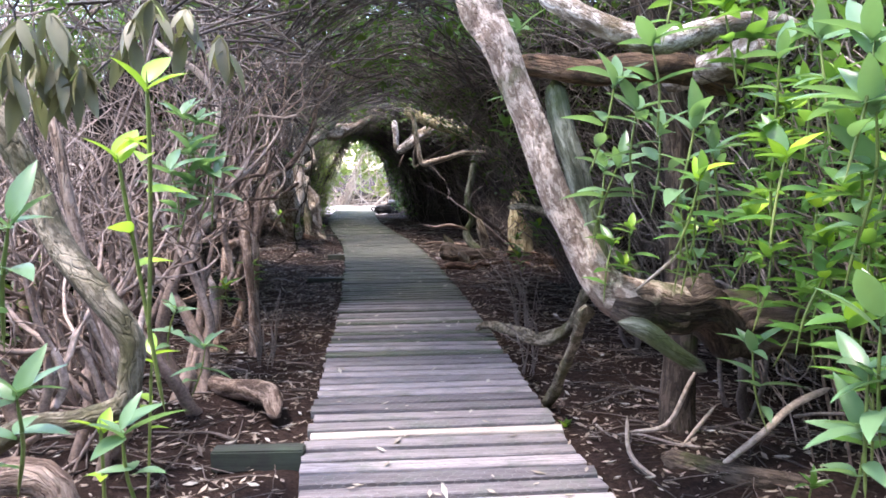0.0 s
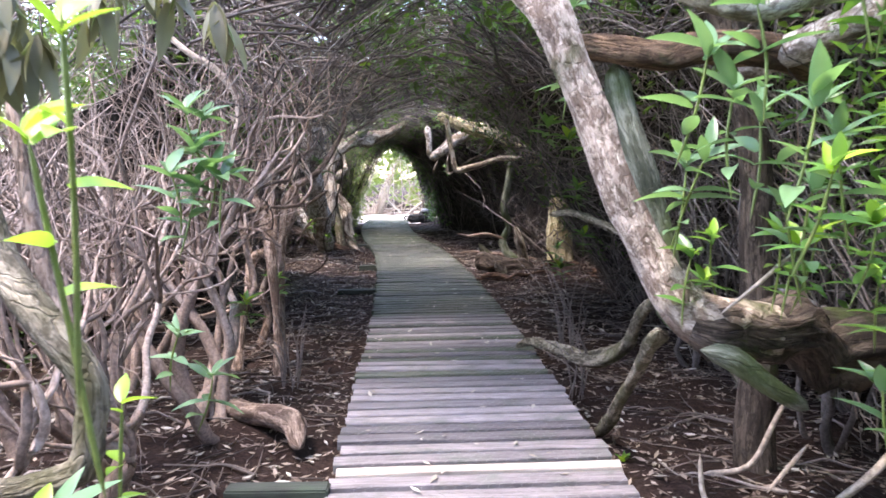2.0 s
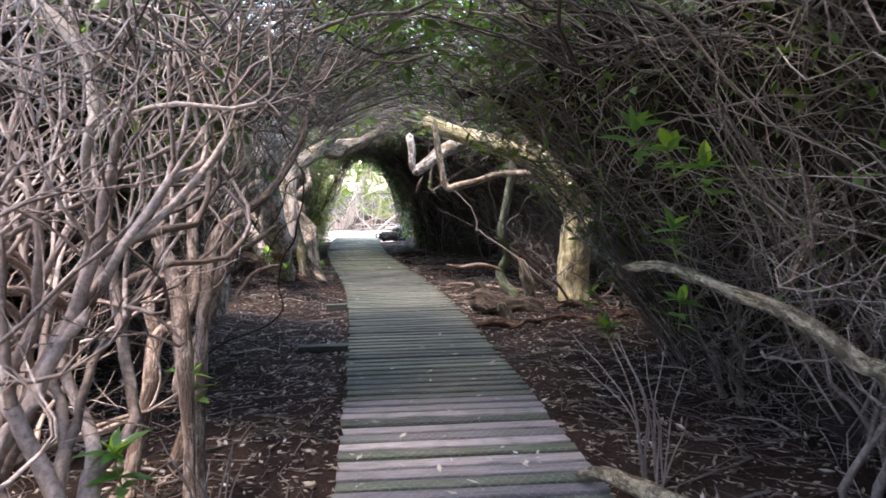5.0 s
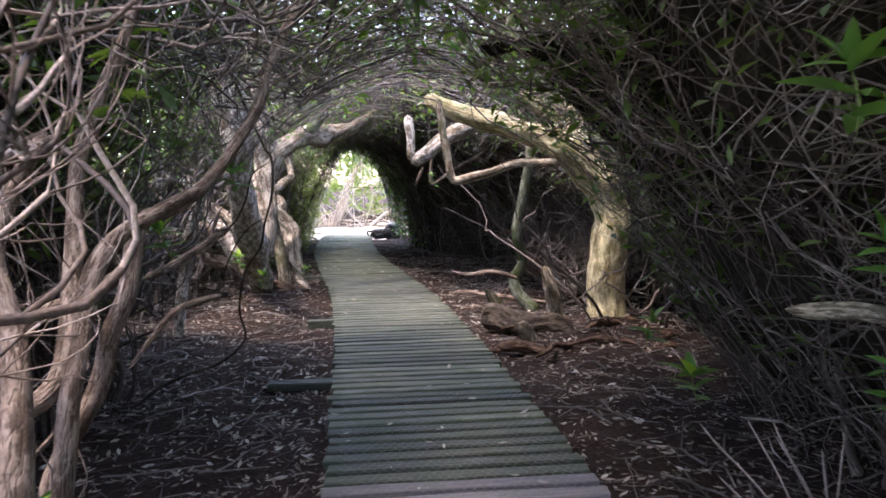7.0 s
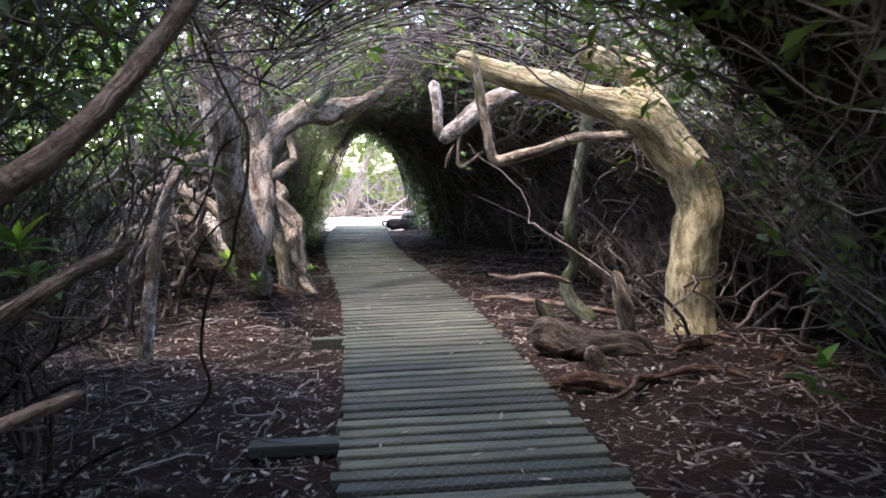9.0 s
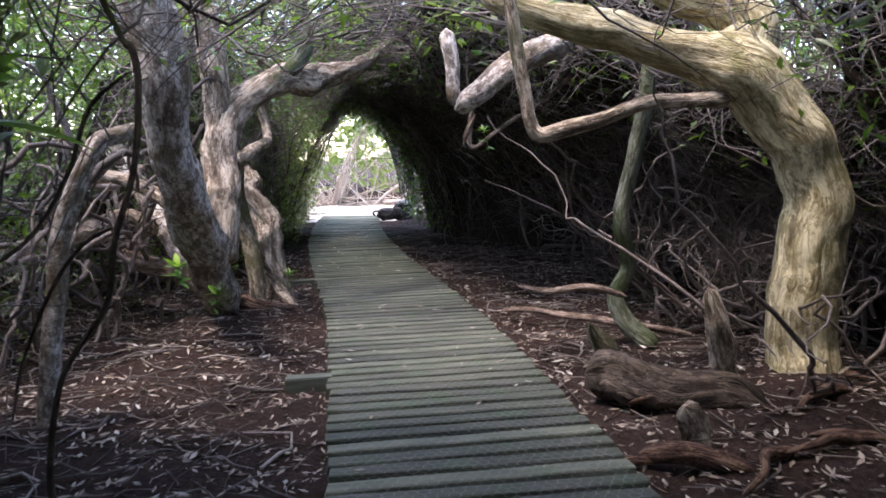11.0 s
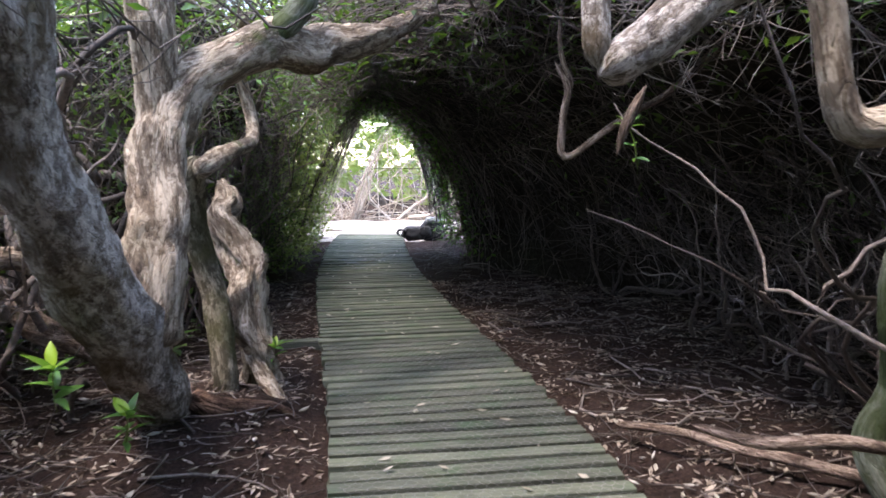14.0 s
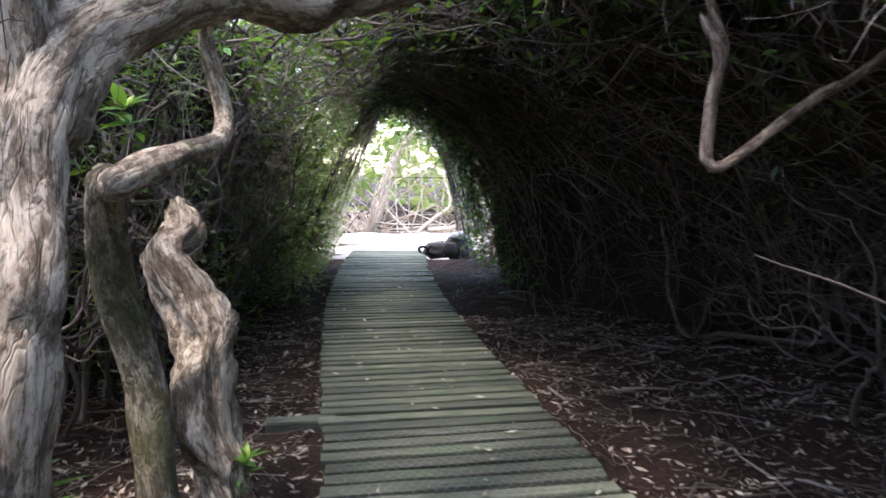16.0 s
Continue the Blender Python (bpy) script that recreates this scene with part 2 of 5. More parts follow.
# ---- mesh helpers ----
def fast_mesh(name, verts, quads, mat, uv=None, smooth=True):
    verts, quads = np.asarray(verts, np.float32).reshape(-1, 3), np.asarray(quads, np.int32)
    n = quads.shape[1]
    me = bpy.data.meshes.new(name)
    me.vertices.add(len(verts))
    me.vertices.foreach_set("co", verts.ravel())
    me.loops.add(quads.size)
    me.loops.foreach_set("vertex_index", quads.ravel())
    me.polygons.add(len(quads))
    me.polygons.foreach_set("loop_start", np.arange(0, quads.size, n, dtype=np.int32))
    me.polygons.foreach_set("use_smooth", np.full(len(quads), smooth))
    me.update(calc_edges=True)
    if uv is not None:
        layer = me.uv_layers.new(name="UVMap")
        layer.data.foreach_set("uv", np.asarray(uv, np.float32)[quads.ravel()].ravel())
    me.materials.append(mat)
    me.validate()
    return me


def thing(name, at, label, category, group="", kind=""):
    ob = new(name)
    ob.location = at
    ob.empty_display_size = 0.1
    bpy.context.view_layer.update()
    return tagged(ob, label, category, group, kind)


def hang(ob, parent):
    """Makes ob a part of parent and leaves it where it is in the world."""
    ob.parent = parent
    ob.matrix_parent_inverse = Matrix.Translation(parent.location).inverted()
    return ob


def spline(pts, step):
    p = np.asarray(pts, float)
    p = np.vstack([2 * p[0] - p[1], p, 2 * p[-1] - p[-2]])
    out = []
    for i in range(1, len(p) - 2):
        n = max(2, int(np.linalg.norm(p[i + 1, :3] - p[i, :3]) / step))
        for k in range(n):
            t = k / n
            a, b, c, d = p[i - 1], p[i], p[i + 1], p[i + 2]
            out.append(0.5 * (2 * b + (c - a) * t + (2 * a - 5 * b + 4 * c - d) * t * t + (3 * b - a - 3 * c + d) * t ** 3))
    out.append(p[-2])
    return np.array(out)


def limb_mesh(name, pts, mat, knots=0.12, ridges=0.07, wander=0.35, sides=16, twist=2.0, seed=0):
    """A gnarled limb along rows of (x, y, z, radius)."""
    c = spline(pts, 0.035)
    n = len(c)
    r = np.maximum(c[:, 3], 0.004)
    off = Vector((seed * 7.3, seed * 3.1, seed * 1.7))
    verts, uv, v = [], [], 0.0
    tang = np.gradient(c[:, :3], axis=0)
    side = Vector((0, 1, 0.15)).normalized()
    for i in range(n):
        t = Vector(tang[i]).normalized()
        side = (side - t * side.dot(t)).normalized()
        up = t.cross(side)
        q = Vector(c[i, :3])
        if 0 < i:
            v += (q - Vector(c[i - 1, :3])).length
        fade = min(1.0, i / 6, (n - 1 - i) / 6 + 0.3)
        q = q + (noise.noise_vector(q * 3.1 + off) * wander * fade * r[i])
        cap = 0.05 if i == 0 else 0.8 if i == 1 else 1.0
        if i >= n - 2:
            cap = 0.8 if i == n - 2 else 0.05
        for k in range(sides + 1):
            a = 2 * math.pi * (k % sides) / sides
            ca, sa = math.cos(a + 0.0), math.sin(a)
            d = side * ca + up * sa
            w = 1 + knots * noise.noise(Vector((ca * 0.9, sa * 0.9, v / (6 * r[i] + 0.15))) + off)
            w += ridges * noise.noise(Vector((math.cos(a + twist * v) * 2.6, math.sin(a + twist * v) * 2.6, v * 1.3)) + off)
            w += 0.5 * ridges * noise.noise(Vector((ca * 5, sa * 5, v * 9)) + off)
            verts.append(q + d * (r[i] * w * cap))
            uv.append((k / sides * 2 * math.pi * max(r.mean(), 0.02), v))
    m = sides + 1
    i, k = np.meshgrid(np.arange(n - 1), np.arange(sides), indexing="ij")
    quads = np.stack([i * m + k, i * m + k + 1, (i + 1) * m + k + 1, (i + 1) * m + k], -1).reshape(-1, 4)
    return fast_mesh(name, [tuple(p) for p in verts], quads, mat, uv)


def tree(name, label, limbs, category="tree", group=""):
    """A tree of limbs: rows of (part name, points, material, settings)."""
    x, y, z, _ = limbs[0][1][0]
    root = thing(name, (x, y, z), label, category, group)
    for k, (part_name, pts, mat, opts) in enumerate(limbs):
        hang(new(part_name, limb_mesh(part_name, pts, mat, seed=len(name) + k + abs(x), **opts)), root)
    return root


def tubes(P, R, sides=3):
    """Vertices and faces of many thin tubes. P: tubes x points x 3, R: tubes x points."""
    T, N, _ = P.shape
    tan = np.gradient(P, axis=1)
    tan /= np.linalg.norm(tan, axis=2, keepdims=True) + 1e-9
    ref = np.where(np.abs(tan[..., 2:3]) > 0.8, np.array([1.0, 0, 0]), np.array([0, 0, 1.0]))
    a = np.cross(tan, ref)
    a /= np.linalg.norm(a, axis=2, keepdims=True) + 1e-9
    b = np.cross(tan, a)
    ang = np.arange(sides) * 2 * math.pi / sides
    V = P[:, :, None] + R[:, :, None, None] * (a[:, :, None] * np.cos(ang)[:, None] + b[:, :, None] * np.sin(ang)[:, None])
    t, i, k = np.meshgrid(np.arange(T), np.arange(N - 1), np.arange(sides), indexing="ij")
    base, k2 = t * N * sides, (k + 1) % sides
    Q = np.stack([base + i * sides + k, base + i * sides + k2, base + (i + 1) * sides + k2, base + (i + 1) * sides + k], -1)
    return V.reshape(-1, 3), Q.reshape(-1, 4)


def blades(C, D, U, L, W, fold=0.25, droop=0.15):
    """Folded leaf blades: centre of the stalk end, way, upper side, length, width."""
    D = D / (np.linalg.norm(D, axis=1, keepdims=True) + 1e-9)
    S = np.cross(D, U)
    S /= np.linalg.norm(S, axis=1, keepdims=True) + 1e-9
    U = np.cross(S, D)
    L, W = L[:, None], W[:, None]
    mid = C + D * L * 0.5 - U * W * fold * 0.5
    tip = C + D * L - U * L * droop
    left, right = C + D * L * 0.55 + S * W / 2 + U * W * fold * 0.5, C + D * L * 0.55 - S * W / 2 + U * W * fold * 0.5
    V = np.stack([C, left, mid, right, tip], 1).reshape(-1, 3)
    k = np.arange(len(C))[:, None] * 5
    Q = np.concatenate([k + np.array([0, 2, 1]), k + np.array([1, 2, 4]), k + np.array([0, 3, 2]), k + np.array([3, 4, 2])])
    return V, Q


# ---- the hollow way through the thicket ----
def hollow(P, grow=1.0):
    """Below 1 inside the clear space over the boardwalk."""
    u = P[..., 0] - middle(P[..., 1])
    y, z = P[..., 1], np.maximum(P[..., 2], 0.0)
    w = np.where(u < 0, np.interp(y, W_Y, W_LEFT), np.interp(y, W_Y, W_RIGHT)) * grow
    h = np.interp(y, W_Y, W_TOP) * grow
    p = np.where(u < 0, np.interp(y, (17, 20, 24), (1.8, 1.3, 1.1)), np.interp(y, P_Y, P_RIGHT))
    return ((np.abs(u) / w) ** p + (z / h) ** p) ** (1.8 / p)


W_Y = (-4, 0, 3, 6, 8, 9.4, 10.4, 12, 14, 17, 20, 24)
W_LEFT = (2.2, 1.7, 1.45, 1.4, 1.6, 1.85, 1.95, 2.2, 2.0, 1.5, 1.1, 0.95)
W_RIGHT = (2.2, 1.9, 1.75, 1.75, 1.95, 2.3, 3.0, 3.4, 4.0, 3.6, 1.75, 1.2)
W_TOP = (3.6, 3.0, 2.5, 2.35, 2.25, 2.25, 2.35, 2.4, 2.4, 2.4, 2.4, 2.45)
P_Y, P_RIGHT = (4, 7, 9.4, 10.5, 14, 17, 20, 24), (1.6, 1.25, 1.08, 1.4, 1.2, 1.3, 1.8, 2.2)


def clear_of(P, level=1.0):
    """Pushes points out of the hollow, square to the walk."""
    f = hollow(P)
    s = np.where(f < level, (level / np.maximum(f, 0.02)) ** (1 / 1.8), 1.0)
    cx = middle(P[..., 1])
    Q = P.copy()
    Q[..., 0] = cx + (P[..., 0] - cx) * s
    Q[..., 2] = np.where(P[..., 2] > 0, P[..., 2] * s, P[..., 2])
    return Q


rng = np.random.default_rng(7)


def wander_twigs(starts, ways, lengths, points=6, wobble=0.45, r0=(0.004, 0.008), r1=0.0018, sag=0.0, level=(1.0, 1.3)):
    T = len(starts)
    d = ways / (np.linalg.norm(ways, axis=1, keepdims=True) + 1e-9)
    P, p = [starts], starts.copy()
    step = (lengths / (points - 1))[:, None]
    for _ in range(points - 1):
        d = d + rng.normal(0, wobble, (T, 3)) * 0.6
        d[:, 2] -= sag
        d /= np.linalg.norm(d, axis=1, keepdims=True)
        p = p + d * step
        P.append(p)
    P = clear_of(np.stack(P, 1) + rng.normal(0, 0.006, (T, points, 3)), rng.uniform(*level, (T, 1)))
    R = np.linspace(1, 0, points)[None] * (rng.uniform(r0[0], r0[1], T) - r1)[:, None] + r1
    return P, R


def forked(P, R, count, scale=0.5, wobble=0.5):
    """Side twigs that spring from the twigs P."""
    T, N, _ = P.shape
    t = rng.integers(0, T, count)
    i = rng.integers(1, N - 1, count)
    way = P[t, i + 1] - P[t, i]
    long = np.linalg.norm(P[t, -1] - P[t, 0], axis=1)
    way = way / (np.linalg.norm(way, axis=1, keepdims=True) + 1e-9) + rng.normal(0, 0.8, (count, 3))
    Q, S = wander_twigs(P[t, i], way, long * rng.uniform(0.3, 0.9, count) * scale * 1.6, N, wobble)
    S = np.minimum(S, R[t, i][:, None] * 0.8)
    return Q, S


# ---- ground ----
def ground_height(x, y):
    u = x - middle(y)
    a = np.abs(u)
    z = -0.10 + 0.05 * np.clip((a - 0.7) / 1.2, 0, 1)
    z = z + np.where(a > 0.75, 0.035 * np.sin(3.1 * x + 1.3 * y) * np.sin(2.3 * y - 1.1 * x) + 0.02 * np.sin(9 * x + 4 * np.sin(5 * y)), 0)
    z = z + 0.16 * np.exp(-(((x - 1.05) / 0.75) ** 2 + ((y - 11.8) / 0.8) ** 2)) * (u > 0.8)
    z = z + 0.14 * np.exp(-(((x + 2.7) / 0.5) ** 2 + ((y - 14.5) / 1.0) ** 2)) * (u < -0.8)
    z = z + 0.10 * np.exp(-(((x - 1.3) / 0.8) ** 2 + ((y - 3.4) / 0.7) ** 2))
    far = np.clip((np.abs(y - 10) - 24) / 20, 0, 1)
    return np.where(far > 0, z * (1 - far) - 0.1 * far, z)


def build_ground():
    xs = np.concatenate([[-400, -150, -60, -25, -12], np.arange(-8, 7.01, 0.12), [10, 25, 60, 150, 400]])
    ys = np.concatenate([[-400, -150, -60, -25, -10], np.arange(-5, 34.01, 0.14), [40, 60, 120, 250, 600]])
    X, Y = np.meshgrid(xs, ys, indexing="ij")
    Z = ground_height(X, Y)
    n, m = X.shape
    i, k = np.meshgrid(np.arange(n - 1), np.arange(m - 1), indexing="ij")
    Q = np.stack([i * m + k, (i + 1) * m + k, (i + 1) * m + k + 1, i * m + k + 1], -1).reshape(-1, 4)
    ob = new("ground", fast_mesh("ground", np.stack([X, Y, Z], -1), Q, SOIL))
    tagged(ob, "red-brown forest soil strewn with litter", "ground", kind="structure")
    # the sunlit track across the far end
    a = np.linspace(-7.5, 5.5, 60)
    b = np.linspace(0, 1, 24)
    A, B = np.meshgrid(a, b, indexing="ij")
    lo = 25.3 + 0.12 * np.sin(2.2 * A) + 0.25 * np.maximum(A + 1.5, 0)
    hi = 31.2 + 0.5 * np.sin(0.9 * A + 1) + 0.35 * np.maximum(A + 3, 0)
    YY = lo + (hi - lo) * B
    ZZ = -0.055 + 0.02 * np.sin(5 * A) * np.sin(3 * YY) - 0.1 * ((B < 0.01) | (B > 0.99))
    i, k = np.meshgrid(np.arange(59), np.arange(23), indexing="ij")
    Q = np.stack([i * 24 + k, (i + 1) * 24 + k, (i + 1) * 24 + k + 1, i * 24 + k + 1], -1).reshape(-1, 4)
    tr = new("track", fast_mesh("track", np.stack([A, YY, ZZ], -1), Q, SAND))
    tagged(tr, "pale sunlit gravel track beyond the thicket", "track", kind="structure")


build_ground()


# ---- boardwalk ----
PITCH, PLANK_W, PLANK_T, PLANK_L = 0.147, 0.108, 0.05, 1.38


def plank_mesh(name, mat, seed, width=PLANK_W):
    """A board with eased, slightly worn edges, lying along x."""
    r = random.Random(seed)
    bm = bmesh.new()
    bmesh.ops.create_cube(bm, size=1)
    bmesh.ops.subdivide_edges(bm, edges=[e for e in bm.edges if abs(e.verts[0].co.x - e.verts[1].co.x) > 0.5], cuts=3)
    for v in bm.verts:
        v.co = Vector((v.co.x * PLANK_L, v.co.y * (width + r.uniform(-0.006, 0.002)), v.co.z * PLANK_T))
        v.co.z += r.uniform(-0.0025, 0.0025)
        v.co.x += r.uniform(-0.012, 0.012)
    top = [e for e in bm.edges if min(e.verts[0].co.z, e.verts[1].co.z) > 0 and abs(e.verts[0].co.y - e.verts[1].co.y) < 0.05]
    bmesh.ops.bevel(bm, geom=top, offset=0.006, segments=1, affect="EDGES")
    me = bpy.data.meshes.new(name)
    bm.to_mesh(me)
    bm.free()
    me.materials.append(mat)
    return me


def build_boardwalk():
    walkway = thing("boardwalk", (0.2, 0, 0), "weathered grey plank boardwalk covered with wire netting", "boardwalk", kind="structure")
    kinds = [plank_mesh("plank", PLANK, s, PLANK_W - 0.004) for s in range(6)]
    # darker, greener planks, ever commoner further along
    dark_green = [plank_mesh("plank_dark_green", PLANK_DARK, 20 + s, PLANK_W - 0.010) for s in range(6)]
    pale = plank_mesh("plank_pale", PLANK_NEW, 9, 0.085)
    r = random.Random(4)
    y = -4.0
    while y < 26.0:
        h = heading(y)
        me = pale if abs(y + 0.0 - 3.98) < 0.074 else r.choice(dark_green if r.random() < (y - 4.0) / 5.0 else kinds)
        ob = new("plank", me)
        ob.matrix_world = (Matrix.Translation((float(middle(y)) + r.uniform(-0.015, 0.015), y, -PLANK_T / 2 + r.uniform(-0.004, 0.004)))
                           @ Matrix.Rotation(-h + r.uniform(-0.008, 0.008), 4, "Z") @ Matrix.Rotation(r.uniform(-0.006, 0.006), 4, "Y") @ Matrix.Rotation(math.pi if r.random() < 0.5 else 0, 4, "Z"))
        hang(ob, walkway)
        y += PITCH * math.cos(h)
    # two long bearers
    for u in (-0.52, 0.52):
        c = np.array([(float(middle(v)) + u, v) for v in np.arange(-4, 26, 0.5)])
        P = np.array([[(x - 0.04, v, -0.05), (x + 0.04, v, -0.05), (x + 0.04, v, -0.16), (x - 0.04, v, -0.16)] for x, v in c])
        n = len(P)
        i, k = np.meshgrid(np.arange(n - 1), np.arange(4), indexing="ij")
        Q = np.stack([i * 4 + k, i * 4 + (k + 1) % 4, (i + 1) * 4 + (k + 1) % 4, (i + 1) * 4 + k], -1).reshape(-1, 4)
        hang(new("bearer", fast_mesh("bearer", P, Q, TIMBER, smooth=False)), walkway)
    # hexagonal wire netting stapled over the planks
    w = 0.05
    segs = []
    dy = w * 0.866
    rows = int(15.0 / dy)
    for j in range(rows):
        for i in range(25):
            x = (i - 12) * w + (w / 2 if j % 2 else 0)
            y = -1.0 + 2.2 + j * dy
            a, b, c, d = (x, y), (x, y + w * 0.5), (x - w / 2, y + dy), (x + w / 2, y + dy)
            segs += [(a, b), (b, c), (b, d)]
    S = np.array(segs)
    Y = S[..., 1]
    slope = (middle(Y + 0.3) - middle(Y - 0.3)) / 0.6
    X = middle(Y) + S[..., 0]
    Yr = Y - S[..., 0] * slope
    Z = 0.004 + 0.003 * np.sin(31 * Yr) * np.sin(17 * X) + 0.0015
    P = np.stack([X, Yr, Z], -1)
    V, Q = tubes(P, np.full(P.shape[:2], 0.0008), 3)
    hang(new("netting", fast_mesh("netting", V, Q, WIRE)), walkway)["kind"] = "stuff"


def timber_block(at, length, turn, w=0.11, h=0.11, drop=0.0):
    bm = bmesh.new()
    bmesh.ops.create_cube(bm, size=1)
    for v in bm.verts:
        v.co = Vector((v.co.x * length, v.co.y * w, v.co.z * h))
    bmesh.ops.bevel(bm, geom=list(bm.edges), offset=0.008, segments=2, affect="EDGES")
    me = bpy.data.meshes.new("timber_bearer")
    bm.to_mesh(me)
    bm.free()
    me.materials.append(TIMBER)
    ob = new("timber_bearer", me)
    ob.matrix_world = pose(at[0], at[1], at[2], 0, drop, turn)
    return tagged(ob, "dark green treated timber end beside the boardwalk", "timber", group="timber ends by the boardwalk")


build_boardwalk()
timber_block((-0.93, 3.62, -0.03), 0.46, 3)
timber_block((-1.52, 9.95, -0.06), 0.62, 6, 0.14, 0.06)
timber_block((-1.78, 12.35, -0.05), 0.30, 8)
timber_block((-2.5, 16.35, -0.05), 0.42, 12, 0.13, 0.08)


# ---- named trees ----
LOG = [(0.66, 2.97, 0.9, 0.07), (0.74, 2.95, 0.87, 0.1), (1.0, 3.1, 0.83, 0.126), (1.32, 3.3, 0.76, 0.151), (1.67, 3.5, 0.69, 0.15), (2.05, 3.7, 0.62, 0.148)]
tree("leaning_tree", "leaning lichen-pink tree trunk rising from a mossy fallen bole", [
    ("bole", [(*q[:3], 0.85 * q[3]) for q in LOG] + [(2.5, 4.1, 0.3, 0.11), (2.9, 4.5, -0.1, 0.1)], BARK_DARK, dict(knots=0.5, ridges=0.5, wander=0.9, sides=26)),
    ("trunk", [(1.02, 3.1, 0.84, 0.1)] + list(reversed([(0.12, 3.1, 2.24, 0.086), (0.16, 3.05, 2.03, 0.074), (0.23, 3.0, 1.89, 0.064), (0.33, 3.0, 1.65, 0.06), (0.42, 3.0, 1.4, 0.062), (0.53, 2.98, 1.14, 0.066), (0.65, 2.96, 0.95, 0.078), (0.8, 2.98, 0.87, 0.095)])) + [(0.02, 3.2, 2.7, 0.06), (-0.1, 3.4, 3.3, 0.04)], BARK_PINK, dict(knots=0.3, ridges=0.22)),
    ("root", [(0.67, 2.8, 0.84, 0.039), (0.77, 2.8, 0.81, 0.041), (0.88, 2.8, 0.73, 0.034), (1.04, 2.85, 0.63, 0.03)], BARK_GREEN, dict(knots=0.2)),
    ("root", [(0.58, 2.95, 0.87, 0.03), (0.63, 3.5, 0.6, 0.026), (0.67, 4.0, 0.34, 0.029), (0.68, 4.5, 0.02, 0.033), (0.65, 4.7, -0.1, 0.023)], BARK_OLIVE, dict(knots=0.5, ridges=0.25)),
    ("root", [(0.99, 5.2, 0.34, 0.025), (0.76, 5.6, 0.14, 0.04), (0.61, 5.8, 0.14, 0.041), (0.4, 6.2, 0.11, 0.034), (0.28, 6.4, 0.02, 0.02)], BARK_OLIVE, dict(knots=0.5, ridges=0.25)),
    ("root", [(0.53, 5.2, 0.24, 0.03), (0.72, 5.05, 0.24, 0.038), (0.86, 4.9, 0.37, 0.039), (0.87, 4.6, 0.61, 0.033), (0.91, 4.2, 0.81, 0.027), (0.84, 3.8, 0.92, 0.029)], BARK_OLIVE, dict(knots=0.5, ridges=0.25, sides=12)),
])
tree("green_stemmed_tree", "slender algae-green tree stem with a rough brown limb", [
    ("trunk", [(0.78, 3.12, 0.82, 0.055)] + list(reversed([(0.5, 3.4, 1.83, 0.047), (0.53, 3.4, 1.68, 0.053), (0.59, 3.35, 1.45, 0.054), (0.64, 3.35, 1.27, 0.055), (0.68, 3.3, 1.04, 0.057), (0.7, 3.25, 0.9, 0.059)])), BARK_GREEN, dict(knots=0.12)),
    ("limb", [(0.3, 3.35, 1.89, 0.047), (0.44, 3.35, 1.87, 0.055), (0.68, 3.4, 1.85, 0.061), (0.83, 3.4, 1.88, 0.065), (1.09, 3.5, 1.88, 0.07), (1.39, 3.6, 1.82, 0.074)], BARK_BROWN, dict(knots=0.3, ridges=0.2)),
])
tree("grey_tree", "upright grey-green trunk hidden behind the leaves", [
    ("trunk", [(1.3, 3.95, -0.15, 0.1)] + [(q[0] + 0.1, q[1] + 0.25, q[2], 0.7 * q[3]) for q in reversed([(1.03, 3.8, 2.1, 0.122), (1.12, 3.75, 1.7, 0.105), (1.14, 3.7, 1.34, 0.097), (1.18, 3.7, 0.91, 0.104), (1.19, 3.7, 0.68, 0.121)])] + [(1.0, 4.1, 2.9, 0.07)], BARK_DARK, dict(knots=0.2)),
    ("limb", list(reversed([(0.33, 2.7, 2.04, 0.038), (0.42, 2.65, 1.98, 0.038), (0.55, 2.6, 1.91, 0.039), (0.73, 2.6, 1.86, 0.044), (0.92, 2.65, 1.91, 0.043), (1.11, 2.7, 1.94, 0.043), (1.32, 2.8, 1.92, 0.045)])), BARK_GREY, dict(knots=0.2)),
    ("limb", [(1.32, 2.8, 1.92, 0.045), (1.25, 3.3, 1.9, 0.06), (1.1, 3.75, 1.85, 0.07)], BARK_GREY, dict(knots=0.2)),
])
tree("fallen_branch", "mossy broken branch lying on the soil", [("branch", [(*q[:3], 0.75 * q[3]) for q in [(1.05, 3.45, 0.04, 0.066), (1.24, 3.35, 0.02, 0.08), (1.43, 3.25, 0.01, 0.087), (1.69, 3.2, -0.02, 0.089)]], BARK_DARK, dict(knots=0.25))], "branch")
